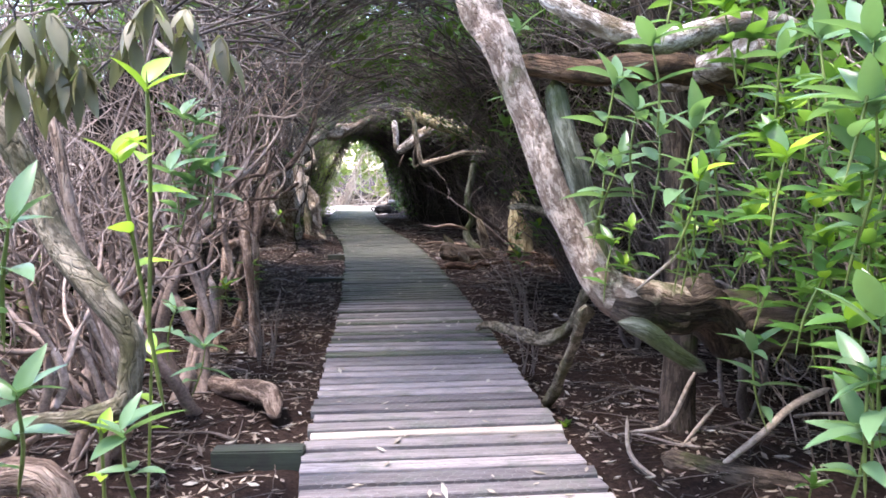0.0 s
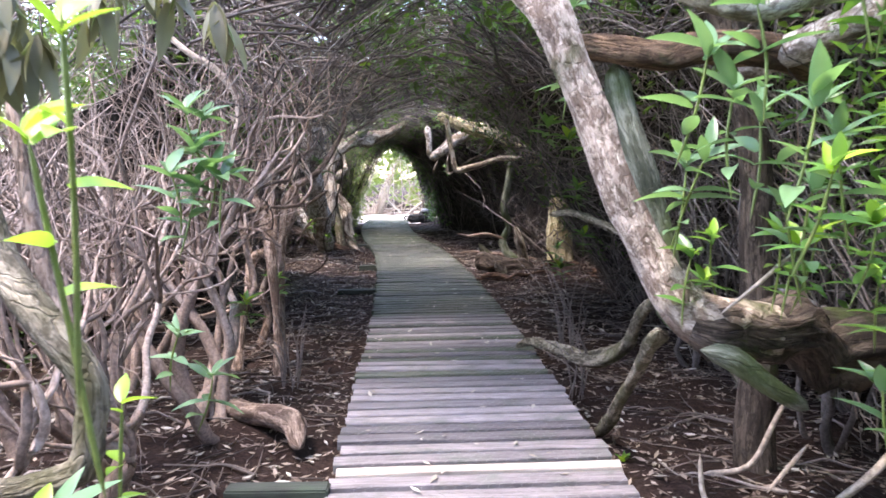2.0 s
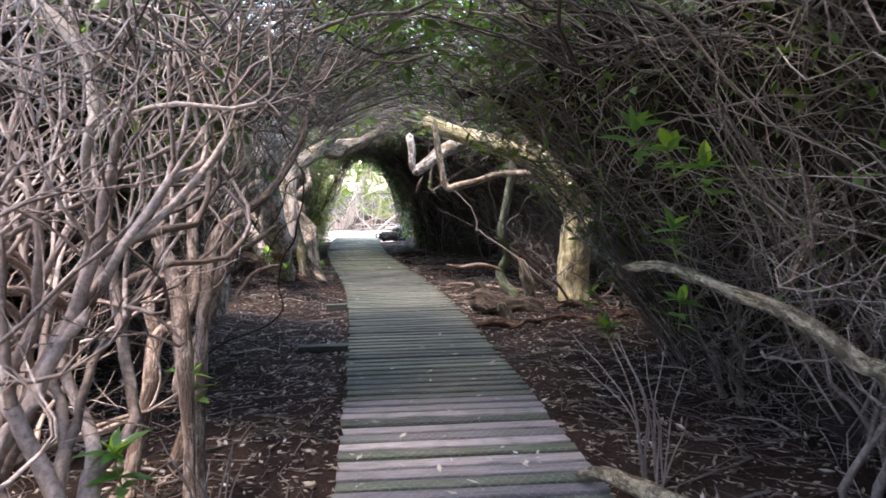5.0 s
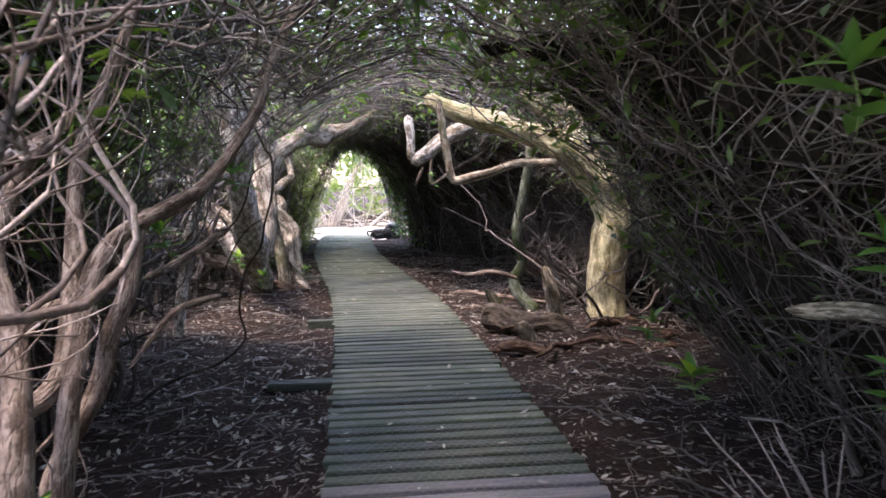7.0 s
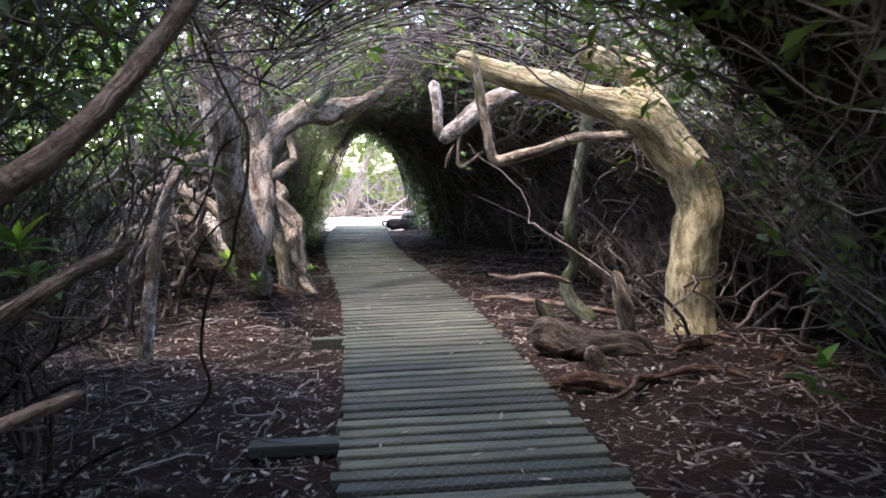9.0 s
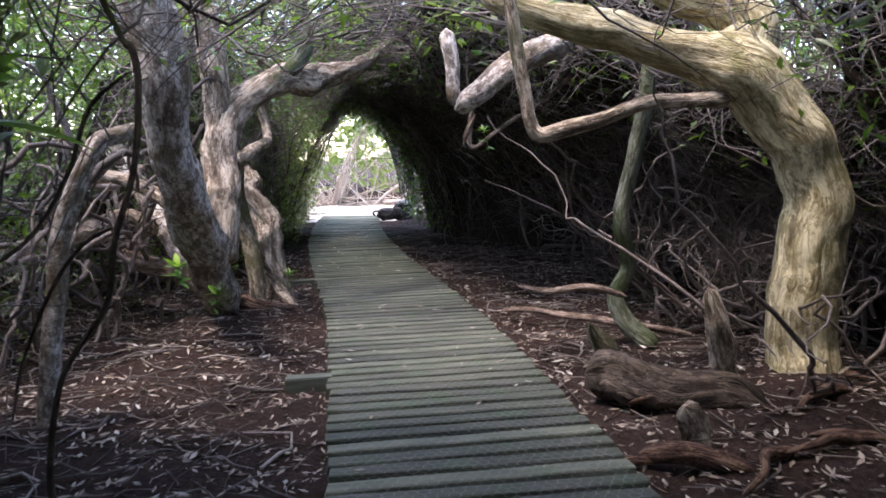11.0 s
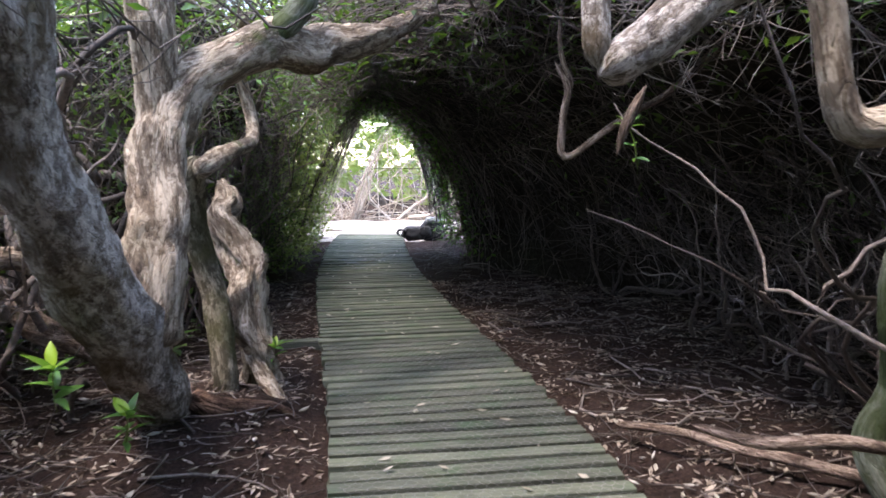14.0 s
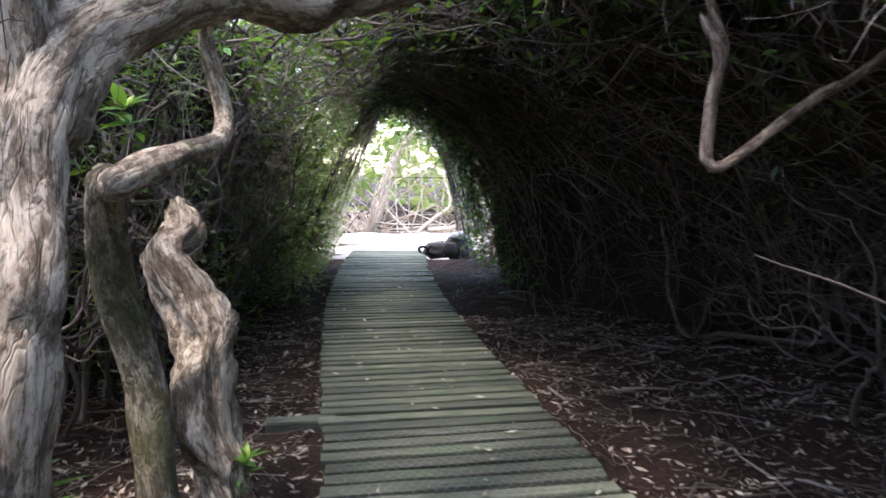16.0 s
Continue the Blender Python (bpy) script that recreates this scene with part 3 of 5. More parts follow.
tree("bent_tree", "bent brown tree trunk bowing towards the boardwalk", [
    ("trunk", [(-1.75, 1.95, -0.15, 0.05), (-1.4, 1.8, 0.5, 0.042)] + [(*q[:3], 0.75 * q[3]) for q in reversed([(-1.23, 1.95, 1.68, 0.053), (-1.12, 1.9, 1.52, 0.049), (-1.05, 1.9, 1.38, 0.046), (-0.96, 1.85, 1.24, 0.044), (-0.84, 1.8, 1.11, 0.04), (-0.77, 1.8, 1.0, 0.038), (-0.78, 1.8, 0.92, 0.039), (-0.8, 1.8, 0.84, 0.042), (-0.92, 1.8, 0.8, 0.036), (-1.08, 1.8, 0.76, 0.038)])] + [(-1.5, 2.1, 2.3, 0.035)], BARK_OLIVE, dict(knots=0.25)),
    ("branch", list(reversed([(-1.02, 2.1, 1.13, 0.02), (-0.95, 2.05, 0.99, 0.023), (-0.89, 2.0, 0.89, 0.024), (-0.86, 1.95, 0.83, 0.025)])) + [(-1.15, 2.2, 1.6, 0.015)], BARK_STEM, dict(knots=0.18, sides=10)),
    ("root", [(-1.3, 1.75, 0.6, 0.05)] + [(-1.14, 1.75, 0.73, 0.05), (-1.03, 1.75, 0.68, 0.045), (-0.94, 1.75, 0.59, 0.041)][1:] + [(-0.95, 1.75, 0.2, 0.04), (-1.0, 1.8, -0.1, 0.05)], BARK_STEM, dict(knots=0.2)),
])
tree("surface_root", "knotted root breaking through the soil", [("root", [(-1.73, 5.0, 0.01, 0.063), (-1.44, 4.8, -0.01, 0.071), (-1.2, 4.6, 0.03, 0.075), (-1.05, 4.4, 0.04, 0.065), (-0.97, 4.2, -0.02, 0.038)], BARK_STEM, dict(knots=0.45, ridges=0.2))], "root")
def thin(pts, k=0.68):
    return [(x, y, z, r * k) for x, y, z, r in pts]


tree("forked_bush", "multi-stemmed bush of bare pinkish-brown stems", [
    ("stem", [(-1.5, 5.8, -0.15, 0.06)] + thin([(-1.57, 6.0, 0.22, 0.039), (-1.64, 6.2, 0.67, 0.064), (-1.75, 6.4, 1.04, 0.061), (-1.9, 6.6, 1.32, 0.052), (-1.82, 6.8, 1.68, 0.032)]), BARK_STEM, dict(knots=0.15, sides=12)),
    ("stem", [(-1.55, 6.0, -0.1, 0.05), (-1.6, 6.2, 0.3, 0.045)] + thin([(-1.64, 6.4, 0.54, 0.051), (-1.66, 6.6, 0.92, 0.047), (-1.65, 6.8, 1.27, 0.048), (-1.44, 7.2, 1.48, 0.034)]), BARK_STEM, dict(knots=0.15, sides=12)),
    ("stem", [(-1.9, 6.0, -0.15, 0.05)] + thin([(-1.94, 6.3, 0.2, 0.058), (-1.89, 6.4, 0.5, 0.061), (-1.94, 6.6, 0.72, 0.06), (-1.8, 6.8, 0.89, 0.054)]) + [(-1.9, 7.2, 1.6, 0.03), (-1.7, 7.4, 2.3, 0.02)], BARK_STEM, dict(knots=0.15, sides=12)),
    ("stem", thin([(-1.94, 6.6, 0.72, 0.053), (-2.04, 6.8, 0.96, 0.044), (-1.86, 7.1, 1.07, 0.05), (-1.75, 7.4, 1.2, 0.028)]), BARK_STEM, dict(knots=0.15, sides=10)),
    ("branch", [(-1.72, 5.5, 1.25, 0.014)] + [(*q[:3], 0.65 * q[3]) for q in reversed([(-1.88, 5.2, 2.21, 0.03), (-1.71, 5.2, 2.1, 0.036), (-1.58, 5.2, 1.95, 0.037), (-1.55, 5.2, 1.79, 0.035), (-1.6, 5.2, 1.62, 0.025)])] + [(-2.1, 5.3, 2.4, 0.018)], TWIG_SUN, dict(knots=0.12, sides=10)),
], "bush")
tree("crooked_tree", "thin crooked tree reaching over the boardwalk", [
    ("trunk", [(-1.98, 6.85, -0.15, 0.045), (-1.9, 6.95, 0.15, 0.036), (-1.93, 6.9, 0.4, 0.034)] + [(*q[:3], 0.92 * q[3]) for q in [(-1.79, 7.0, 0.74, 0.043), (-1.73, 7.0, 0.94, 0.039), (-1.67, 7.0, 1.09, 0.037), (-1.67, 7.1, 1.27, 0.036), (-1.65, 7.15, 1.35, 0.036), (-1.57, 7.3, 1.4, 0.031), (-1.5, 7.5, 1.51, 0.029), (-1.43, 7.7, 1.68, 0.029), (-1.36, 7.9, 1.9, 0.029), (-1.35, 8.1, 2.12, 0.029)]] + [(-1.2, 8.5, 2.6, 0.025)], BARK_STEM, dict(knots=0.2, sides=12)),
    ("branch", [(-1.6, 7.0, 1.15, 0.016), (-1.61, 7.3, 1.16, 0.017), (-1.57, 7.6, 1.22, 0.018), (-1.53, 7.9, 1.28, 0.018)], BARK_STEM, dict(sides=8)),
    ("branch", [(-1.59, 6.8, 0.86, 0.009), (-1.57, 7.0, 0.94, 0.012), (-1.51, 7.1, 1.02, 0.014), (-1.43, 7.4, 1.03, 0.013)], BARK_STEM, dict(sides=8)),
])
tree("slanting_branch", "grey-green branch slanting out of the dark brush", [
    ("branch", [(1.75, 5.2, -0.1, 0.054)] + list(reversed([(0.56, 6.6, 1.09, 0.024), (0.74, 6.4, 1.1, 0.026), (0.97, 6.1, 1.01, 0.035), (1.19, 5.9, 0.91, 0.040), (1.33, 5.7, 0.78, 0.043), (1.46, 5.6, 0.67, 0.045)])), BARK_OLIVE, dict(knots=0.35, ridges=0.2, sides=14)),
    ("twig", [(1.22, 6.2, 0.97, 0.021), (1.35, 6.2, 1.21, 0.027), (1.42, 6.3, 1.42, 0.025), (1.35, 6.4, 1.68, 0.019)], BARK_STEM, dict(sides=8)),
], "branch")
G = [(1.27, 12.0, 0.13, 0.209), (1.23, 12.0, 0.41, 0.201), (1.24, 12.0, 0.72, 0.193), (1.31, 12.0, 1.02, 0.193), (1.3, 12.0, 1.22, 0.19), (1.16, 12.0, 1.48, 0.187), (0.96, 12.0, 1.75, 0.188), (0.79, 12.0, 1.92, 0.179), (0.5, 12.05, 2.0, 0.133), (0.25, 12.1, 2.07, 0.117), (-0.01, 12.15, 2.14, 0.11), (-0.33, 12.2, 2.25, 0.089), (-0.63, 12.3, 2.41, 0.073)]
tree("arching_tree", "pale yellow stripped trunk arching over the boardwalk", [
    ("trunk", [(1.3, 12.0, -0.12, 0.24)] + G, BARK_YELLOW, dict(knots=0.2, ridges=0.12, sides=24, twist=0.6)),
    ("limb", [(0.86, 12.05, 1.85, 0.173), (0.93, 12.1, 2.08, 0.157), (0.83, 12.15, 2.22, 0.14), (0.61, 12.2, 2.33, 0.13), (0.4, 12.3, 2.49, 0.113)], BARK_YELLOW, dict(knots=0.25, ridges=0.15, sides=18)),
    ("branch", [(0.78, 11.95, 1.69, 0.06), (0.54, 11.95, 1.69, 0.042), (0.31, 11.95, 1.68, 0.041), (0.08, 11.95, 1.61, 0.04), (-0.14, 11.97, 1.55, 0.047), (-0.3, 12.0, 1.51, 0.05), (-0.37, 12.0, 1.6, 0.043), (-0.42, 12.0, 1.87, 0.04), (-0.46, 12.0, 2.15, 0.037), (-0.49, 12.0, 2.37, 0.034)], BARK_TWIST, dict(knots=0.18, sides=12)),
    ("branch", [(-0.79, 12.65, 1.71, 0.069), (-0.61, 12.7, 1.82, 0.077), (-0.42, 12.75, 1.97, 0.082), (-0.22, 12.8, 2.1, 0.084), (0.03, 12.9, 2.19, 0.082)], BARK_GREY, dict(knots=0.25, sides=14)),
    ("branch", [(-0.79, 12.65, 1.73, 0.046), (-0.8, 12.7, 1.99, 0.046), (-0.83, 12.8, 2.26, 0.052)], BARK_GREY, dict(knots=0.25, sides=12)),
    ("twig", [(-0.74, 12.6, 1.46, 0.015), (-0.71, 12.6, 1.56, 0.019), (-0.65, 12.6, 1.68, 0.017)], BARK_STEM, dict(sides=8)),
    ("branch", [(1.26, 12.3, 2.3, 0.028), (1.46, 12.0, 1.86, 0.023), (1.67, 12.0, 1.67, 0.023)], BARK_DARK, dict(sides=8)),
])
tree("snag", "broken grey stump splinter standing in red rotten wood", [("trunk", [(0.72, 11.7, -0.1, 0.08)] + [(0.69, 11.7, 0.19, 0.069), (0.63, 11.65, 0.4, 0.07), (0.54, 11.6, 0.67, 0.036)], BARK_TWIST, dict(knots=0.3, ridges=0.35, sides=14))], "stump")
tree("rotten_log", "dark rotting log beside the boardwalk", [("log", [(-0.06, 11.95, 0.1, 0.07), (0.05, 11.9, 0.1, 0.095), (0.22, 11.8, 0.08, 0.1), (0.42, 11.7, 0.09, 0.095), (0.66, 11.6, 0.06, 0.08), (0.85, 11.5, 0.0, 0.05)], BARK_DARK, dict(knots=0.7, ridges=0.6, wander=0.8, sides=22))], "log")
tree("stump_fragment", "broken grey root stub beside the rotting log", [("stub", [(0.18, 12.25, -0.1, 0.08), (0.12, 12.2, 0.15, 0.07), (0.04, 12.15, 0.3, 0.045), (0.0, 12.1, 0.38, 0.02)], BARK_OLIVE, dict(knots=0.5, ridges=0.5, sides=14))], "stump")
tree("stump_fragment", "splintered pale root stub at the plank ends", [("stub", [(0.38, 11.2, -0.1, 0.06), (0.34, 11.18, 0.06, 0.06), (0.28, 11.1, 0.16, 0.05), (0.24, 11.05, 0.2, 0.02)], BARK_TWIST, dict(knots=0.6, ridges=0.6, sides=14))], "stump")
tree("rotten_root", "red-brown splintered root by the plank ends", [("root", [(0.02, 11.05, -0.03, 0.03), (0.14, 10.98, 0.0, 0.045), (0.28, 10.95, 0.0, 0.05), (0.5, 10.85, -0.05, 0.04)], ROTTEN, dict(knots=0.4, ridges=0.4))], "root")
root_rng = random.Random(5)
for k in range(11):
    x, y, a = root_rng.uniform(0.35, 1.9), root_rng.uniform(10.7, 11.9), root_rng.uniform(-0.5, 0.9)
    L, z = root_rng.uniform(0.25, 0.6), float(ground_height(np.float64(x), np.float64(y)))
    pts = [(x - L * math.cos(a) * f + 0.06 * math.sin(9 * f + k), y - L * math.sin(a) * f, z + 0.05 * math.sin(3 * f + 0.2) * (1 - 0.4 * f), 0.03 * (1.1 - 0.7 * f)) for f in (0, 0.33, 0.66, 1)]
    tree("root_splinter", "red-brown rotting root splinter on the mound", [("root", pts, ROTTEN, dict(knots=0.5, ridges=0.5, sides=10))], "root", "root splinters on the mound")
tree("crooked_sapling", "grey crooked sapling with dead side shoots", [
    ("stem", list(reversed([(0.6, 13.0, 2.19, 0.043), (0.57, 13.0, 1.76, 0.055), (0.48, 13.1, 1.16, 0.06), (0.44, 13.1, 0.87, 0.06), (0.52, 13.2, 0.55, 0.062), (0.42, 13.2, 0.34, 0.066), (0.49, 13.1, 0.14, 0.07), (0.68, 13.0, -0.05, 0.075)])), BARK_GREEN, dict(knots=0.2, sides=12)),
    ("branch", [(0.44, 12.9, 0.37, 0.021), (0.13, 12.8, 0.47, 0.028), (-0.13, 12.9, 0.43, 0.025), (-0.35, 13.0, 0.46, 0.017)], BARK_STEM, dict(sides=8)),
])
tree("gnarled_tree", "massive gnarled flaking-barked tree with several stems", [
    ("trunk", [(-2.86, 14.5, -0.2, 0.19)] + [(-2.9, 14.4, 0.0, 0.138), (-2.85, 14.1, 0.3, 0.163), (-2.83, 13.7, 0.67, 0.179), (-2.82, 13.35, 1.04, 0.164), (-2.79, 13.05, 1.37, 0.15), (-2.77, 12.85, 1.64, 0.14), (-2.74, 12.75, 1.85, 0.163), (-2.74, 12.7, 2.06, 0.179)] + [(-2.85, 12.6, 2.9, 0.17), (-3.0, 12.5, 3.5, 0.13)], BARK_GREY, dict(knots=0.12, ridges=0.2, wander=0.22, sides=30, twist=0.8)),
    ("stem", [(-2.77, 13.85, 0.53, 0.128), (-2.74, 13.9, 0.84, 0.146), (-2.74, 14.0, 1.07, 0.148), (-2.76, 14.1, 1.35, 0.136), (-2.78, 14.2, 1.6, 0.127), (-2.82, 14.25, 1.68, 0.101), (-2.84, 14.25, 1.96, 0.106), (-2.83, 14.25, 2.21, 0.114), (-2.87, 14.25, 2.49, 0.12)] + [(-3.0, 14.3, 3.2, 0.09)], BARK_TWIST, dict(knots=0.3, ridges=0.25, sides=24)),
    ("limb", [(-2.78, 14.2, 1.53, 0.119), (-2.72, 14.3, 1.8, 0.121), (-2.55, 14.45, 2.0, 0.116), (-2.34, 14.7, 2.16, 0.129), (-2.12, 15.0, 2.2, 0.135), (-1.82, 15.35, 2.3, 0.103)] + [(-1.6, 15.75, 2.45, 0.07), (-1.35, 16.2, 2.75, 0.045)], BARK_TWIST, dict(knots=0.35, ridges=0.25, sides=20)),
    ("branch", [(-2.38, 14.7, 2.12, 0.087), (-2.19, 14.75, 2.32, 0.075), (-2.13, 14.8, 2.52, 0.076)] + [(-2.2, 14.9, 2.9, 0.055)], BARK_GREEN, dict(knots=0.25, sides=12)),
    ("branch", [(-2.69, 14.45, 1.4, 0.06), (-2.66, 14.8, 1.5, 0.055), (-2.66, 15.3, 1.58, 0.05), (-2.72, 15.7, 1.64, 0.048), (-2.78, 15.95, 1.74, 0.05), (-2.84, 16.0, 1.95, 0.046), (-2.85, 15.9, 2.2, 0.042), (-2.7, 15.6, 2.5, 0.035)], BARK_TWIST, dict(knots=0.3, sides=14)),
    ("stem", [(-2.66, 14.75, -0.15, 0.09), (-2.66, 14.72, 0.25, 0.078), (-2.74, 14.8, 0.6, 0.08), (-2.82, 14.8, 0.95, 0.076), (-2.8, 14.7, 1.25, 0.072), (-2.73, 14.55, 1.5, 0.07)], BARK_OLIVE, dict(knots=0.3, ridges=0.18, sides=16)),
    ("stem", [(-2.57, 15.0, -0.25, 0.13), (-2.55, 15.0, 0.05, 0.11), (-2.48, 15.05, 0.33, 0.125), (-2.52, 15.1, 0.56, 0.115), (-2.67, 15.2, 0.84, 0.105), (-2.82, 15.35, 1.05, 0.085), (-2.86, 15.55, 1.22, 0.07), (-2.98, 15.75, 1.34, 0.03)], BARK_TWIST, dict(knots=0.6, ridges=0.65, wander=1.0, sides=26, twist=3)),
    ("root", [(-2.62, 15.0, 0.25, 0.05), (-2.46, 14.86, 0.1, 0.05), (-2.36, 14.75, 0.02, 0.04), (-2.25, 14.6, -0.06, 0.03)], BARK_TWIST, dict(knots=0.5, ridges=0.5)),
    ("root", [(-2.75, 14.3, 0.15, 0.09), (-2.55, 14.35, 0.07, 0.07), (-2.35, 14.5, 0.02, 0.05), (-2.18, 14.55, -0.06, 0.035)], ROTTEN, dict(knots=0.5, ridges=0.5)),
    ("stem", [(-2.95, 14.2, 0.2, 0.07), (-3.2, 14.4, 0.42, 0.085), (-3.4, 14.6, 0.68, 0.1), (-3.66, 14.8, 0.97, 0.1), (-3.9, 15.0, 1.28, 0.095), (-4.2, 15.2, 1.62, 0.09)], BARK_GREY, dict(knots=0.25, sides=16)),
    ("stem", [(-2.9, 13.9, 0.5, 0.06), (-3.15, 14.1, 0.9, 0.065), (-3.4, 14.2, 1.15, 0.062), (-3.75, 14.2, 1.28, 0.062), (-4.0, 14.1, 1.24, 0.068), (-4.15, 13.9, 1.02, 0.07), (-4.3, 13.7, 0.6, 0.06)], BARK_TWIST, dict(knots=0.25, sides=14)),
    ("stem", [(-3.0, 14.35, 0.2, 0.08), (-3.35, 14.5, 0.38, 0.088), (-3.75, 14.6, 0.48, 0.09), (-4.1, 14.8, 0.68, 0.088), (-4.6, 15.0, 0.8, 0.08)], BARK_STEM, dict(knots=0.25, sides=14)),
    ("stem", [(-3.5, 14.5, 0.75, 0.07), (-3.72, 14.4, 0.92, 0.075), (-3.9, 14.2, 0.88, 0.078), (-4.05, 13.9, 0.8, 0.09), (-4.4, 13.4, 0.6, 0.08), (-4.8, 13.1, 0.2, 0.08)], BARK_TWIST, dict(knots=0.25, sides=14)),
])
tree("broken_branch", "broken grey branch stub on a leaning stem", [("branch", [(-3.1, 11.6, -0.1, 0.06), (-3.0, 11.7, 0.9, 0.055)] + list(reversed([(-2.75, 12.3, 1.61, 0.048), (-2.76, 12.0, 1.56, 0.048), (-2.82, 11.8, 1.47, 0.046)])), BARK_GREY, dict(knots=0.25))], "branch")
tree("hooked_branch", "dead hooked branch hanging from the canopy", [
    ("branch", [(-0.63, 14.9, 2.06, 0.019), (-0.55, 14.9, 1.9, 0.023), (-0.58, 14.9, 1.73, 0.025), (-0.59, 14.9, 1.52, 0.025), (-0.53, 14.9, 1.49, 0.021), (-0.4, 14.9, 1.58, 0.021), (-0.16, 15.0, 1.74, 0.022), (0.16, 15.1, 1.93, 0.024)] + [(0.9, 15.2, 2.6, 0.03)], BARK_STEM, dict(knots=0.15, sides=10)),
    ("twig", [(-0.52, 14.9, 1.9, 0.02), (-0.6, 14.9, 2.15, 0.016), (-0.58, 15.0, 2.5, 0.01)], BARK_STEM, dict(sides=8)),
], "branch")
tree("ground_stick", "long dead stick lying on the litter", [("stick", [(-0.35, 14.3, 0.0, 0.02), (-0.05, 14.0, 0.05, 0.026), (0.25, 13.75, 0.04, 0.03), (0.6, 13.55, 0.02, 0.03), (1.1, 13.4, -0.05, 0.03)], BARK_STEM, dict(knots=0.2, sides=10))], "stick")


for pts in ([(0.92, 3.6, 0.2, 0.01), (0.9, 3.45, 0.07, 0.012), (0.97, 3.35, -0.0, 0.011), (1.09, 3.25, -0.05, 0.011)], [(0.91, 3.55, 0.13, 0.009), (1.07, 3.45, 0.2, 0.012), (1.15, 3.4, 0.4, 0.011), (1.2, 3.4, 0.51, 0.008)], [(1.13, 3.4, 0.11, 0.009), (1.22, 3.4, 0.23, 0.01), (1.29, 3.4, 0.32, 0.009)], [(1.25, 3.3, 0.02, 0.013), (1.47, 3.3, 0.22, 0.017), (1.62, 3.35, 0.33, 0.018), (1.82, 3.4, 0.4, 0.018)], [(0.71, 2.75, 0.96, 0.005), (0.83, 2.75, 1.06, 0.007), (0.95, 2.75, 1.17, 0.006)]):
    tree("dead_stick", "pale bare dead stick under the leaning tree", [("stick", pts, TWIG_SUN, dict(sides=8, wander=0.8))], "stick", "dead sticks")
tree("drooping_branch", "dark twisted branch drooping beside the boardwalk", [
    ("branch", [(-2.3, 9.9, 3.0, 0.014)] + [(-1.8, 9.7, 1.84, 0.0084), (-1.71, 9.65, 1.7, 0.0098), (-1.68, 9.6, 1.58, 0.0098), (-1.69, 9.55, 1.39, 0.0084), (-1.73, 9.5, 1.21, 0.0084), (-1.76, 9.5, 1.05, 0.0084), (-1.86, 9.45, 0.88, 0.0077), (-1.9, 9.42, 0.62, 0.0084), (-1.86, 9.4, 0.42, 0.0091), (-2.05, 9.38, 0.25, 0.0098), (-2.4, 9.35, 0.12, 0.0112), (-2.7, 9.3, -0.1, 0.014)], BARK_DARK, dict(sides=9, wander=0.8)),
    ("branch", [(-1.71, 9.65, 1.65, 0.0049), (-1.85, 9.7, 1.56, 0.0063), (-1.88, 9.6, 1.38, 0.0063), (-1.93, 9.5, 1.23, 0.0056), (-1.99, 9.4, 1.16, 0.0056)], BARK_DARK, dict(sides=9, wander=0.8)),
    ("branch", [(-1.72, 9.5, 1.25, 0.0049), (-1.83, 9.55, 1.2, 0.0049), (-1.95, 9.6, 1.07, 0.0056), (-2.04, 9.6, 0.88, 0.0049), (-2.03, 9.5, 0.73, 0.0049)], BARK_DARK, dict(sides=9, wander=0.8)),
], "branch")


def dead_bush(x, y, n, height, label):
    """A little clump of thin dead stems."""
    r = random.Random(int(100 * y))
    root = thing("dead_bush", (x, y, -0.08), label, "bush", "dead bushes")
    for k in range(n):
        a, b = r.uniform(0, 6.28), r.uniform(0.1, 0.5) * height
        h = height * r.uniform(0.5, 1.0)
        p0 = (x + 0.05 * math.cos(a), y + 0.05 * math.sin(a), -0.08, 0.007)
        p1 = (x + 0.4 * b * math.cos(a + 0.5), y + 0.4 * b * math.sin(a + 0.5), 0.5 * h, 0.005)
        p2 = (x + b * math.cos(a) - 0.1, y + b * math.sin(a), h, 0.003)
        hang(new("stem", limb_mesh("stem", [p0, p1, p2], TWIG_MID, sides=5, wander=6.0, seed=k)), root)


dead_bush(0.72, 6.5, 12, 0.75, "clump of thin dead stems beside the planks")
dead_bush(0.62, 5.3, 7, 0.5, "small clump of dead stems on the litter")
dead_bush(-1.35, 5.5, 9, 0.6, "dead pale shoots at the foot of the bush")
dead_bush(-2.9, 8.9, 8, 0.8, "dead stems rising from the leaf litter")


# ---- brush: stems, twigs and leaves ----
def side_points(n, side, y0, y1, zlo, zhi, out0, out1):
    y = rng.uniform(y0, y1, n)
    z = rng.uniform(zlo, zhi, n)
    w = np.interp(y, W_Y, W_LEFT if side < 0 else W_RIGHT)
    return np.stack([middle(y) + side * (w + rng.uniform(out0, out1, n)), y, z], 1)


def brush(name, label, P, R, mat, sides=3, category="brush"):
    V, Q = tubes(P, R, sides)
    ob = new(name, fast_mesh(name, V, Q, mat))
    return tagged(ob, label, category, kind="stuff")


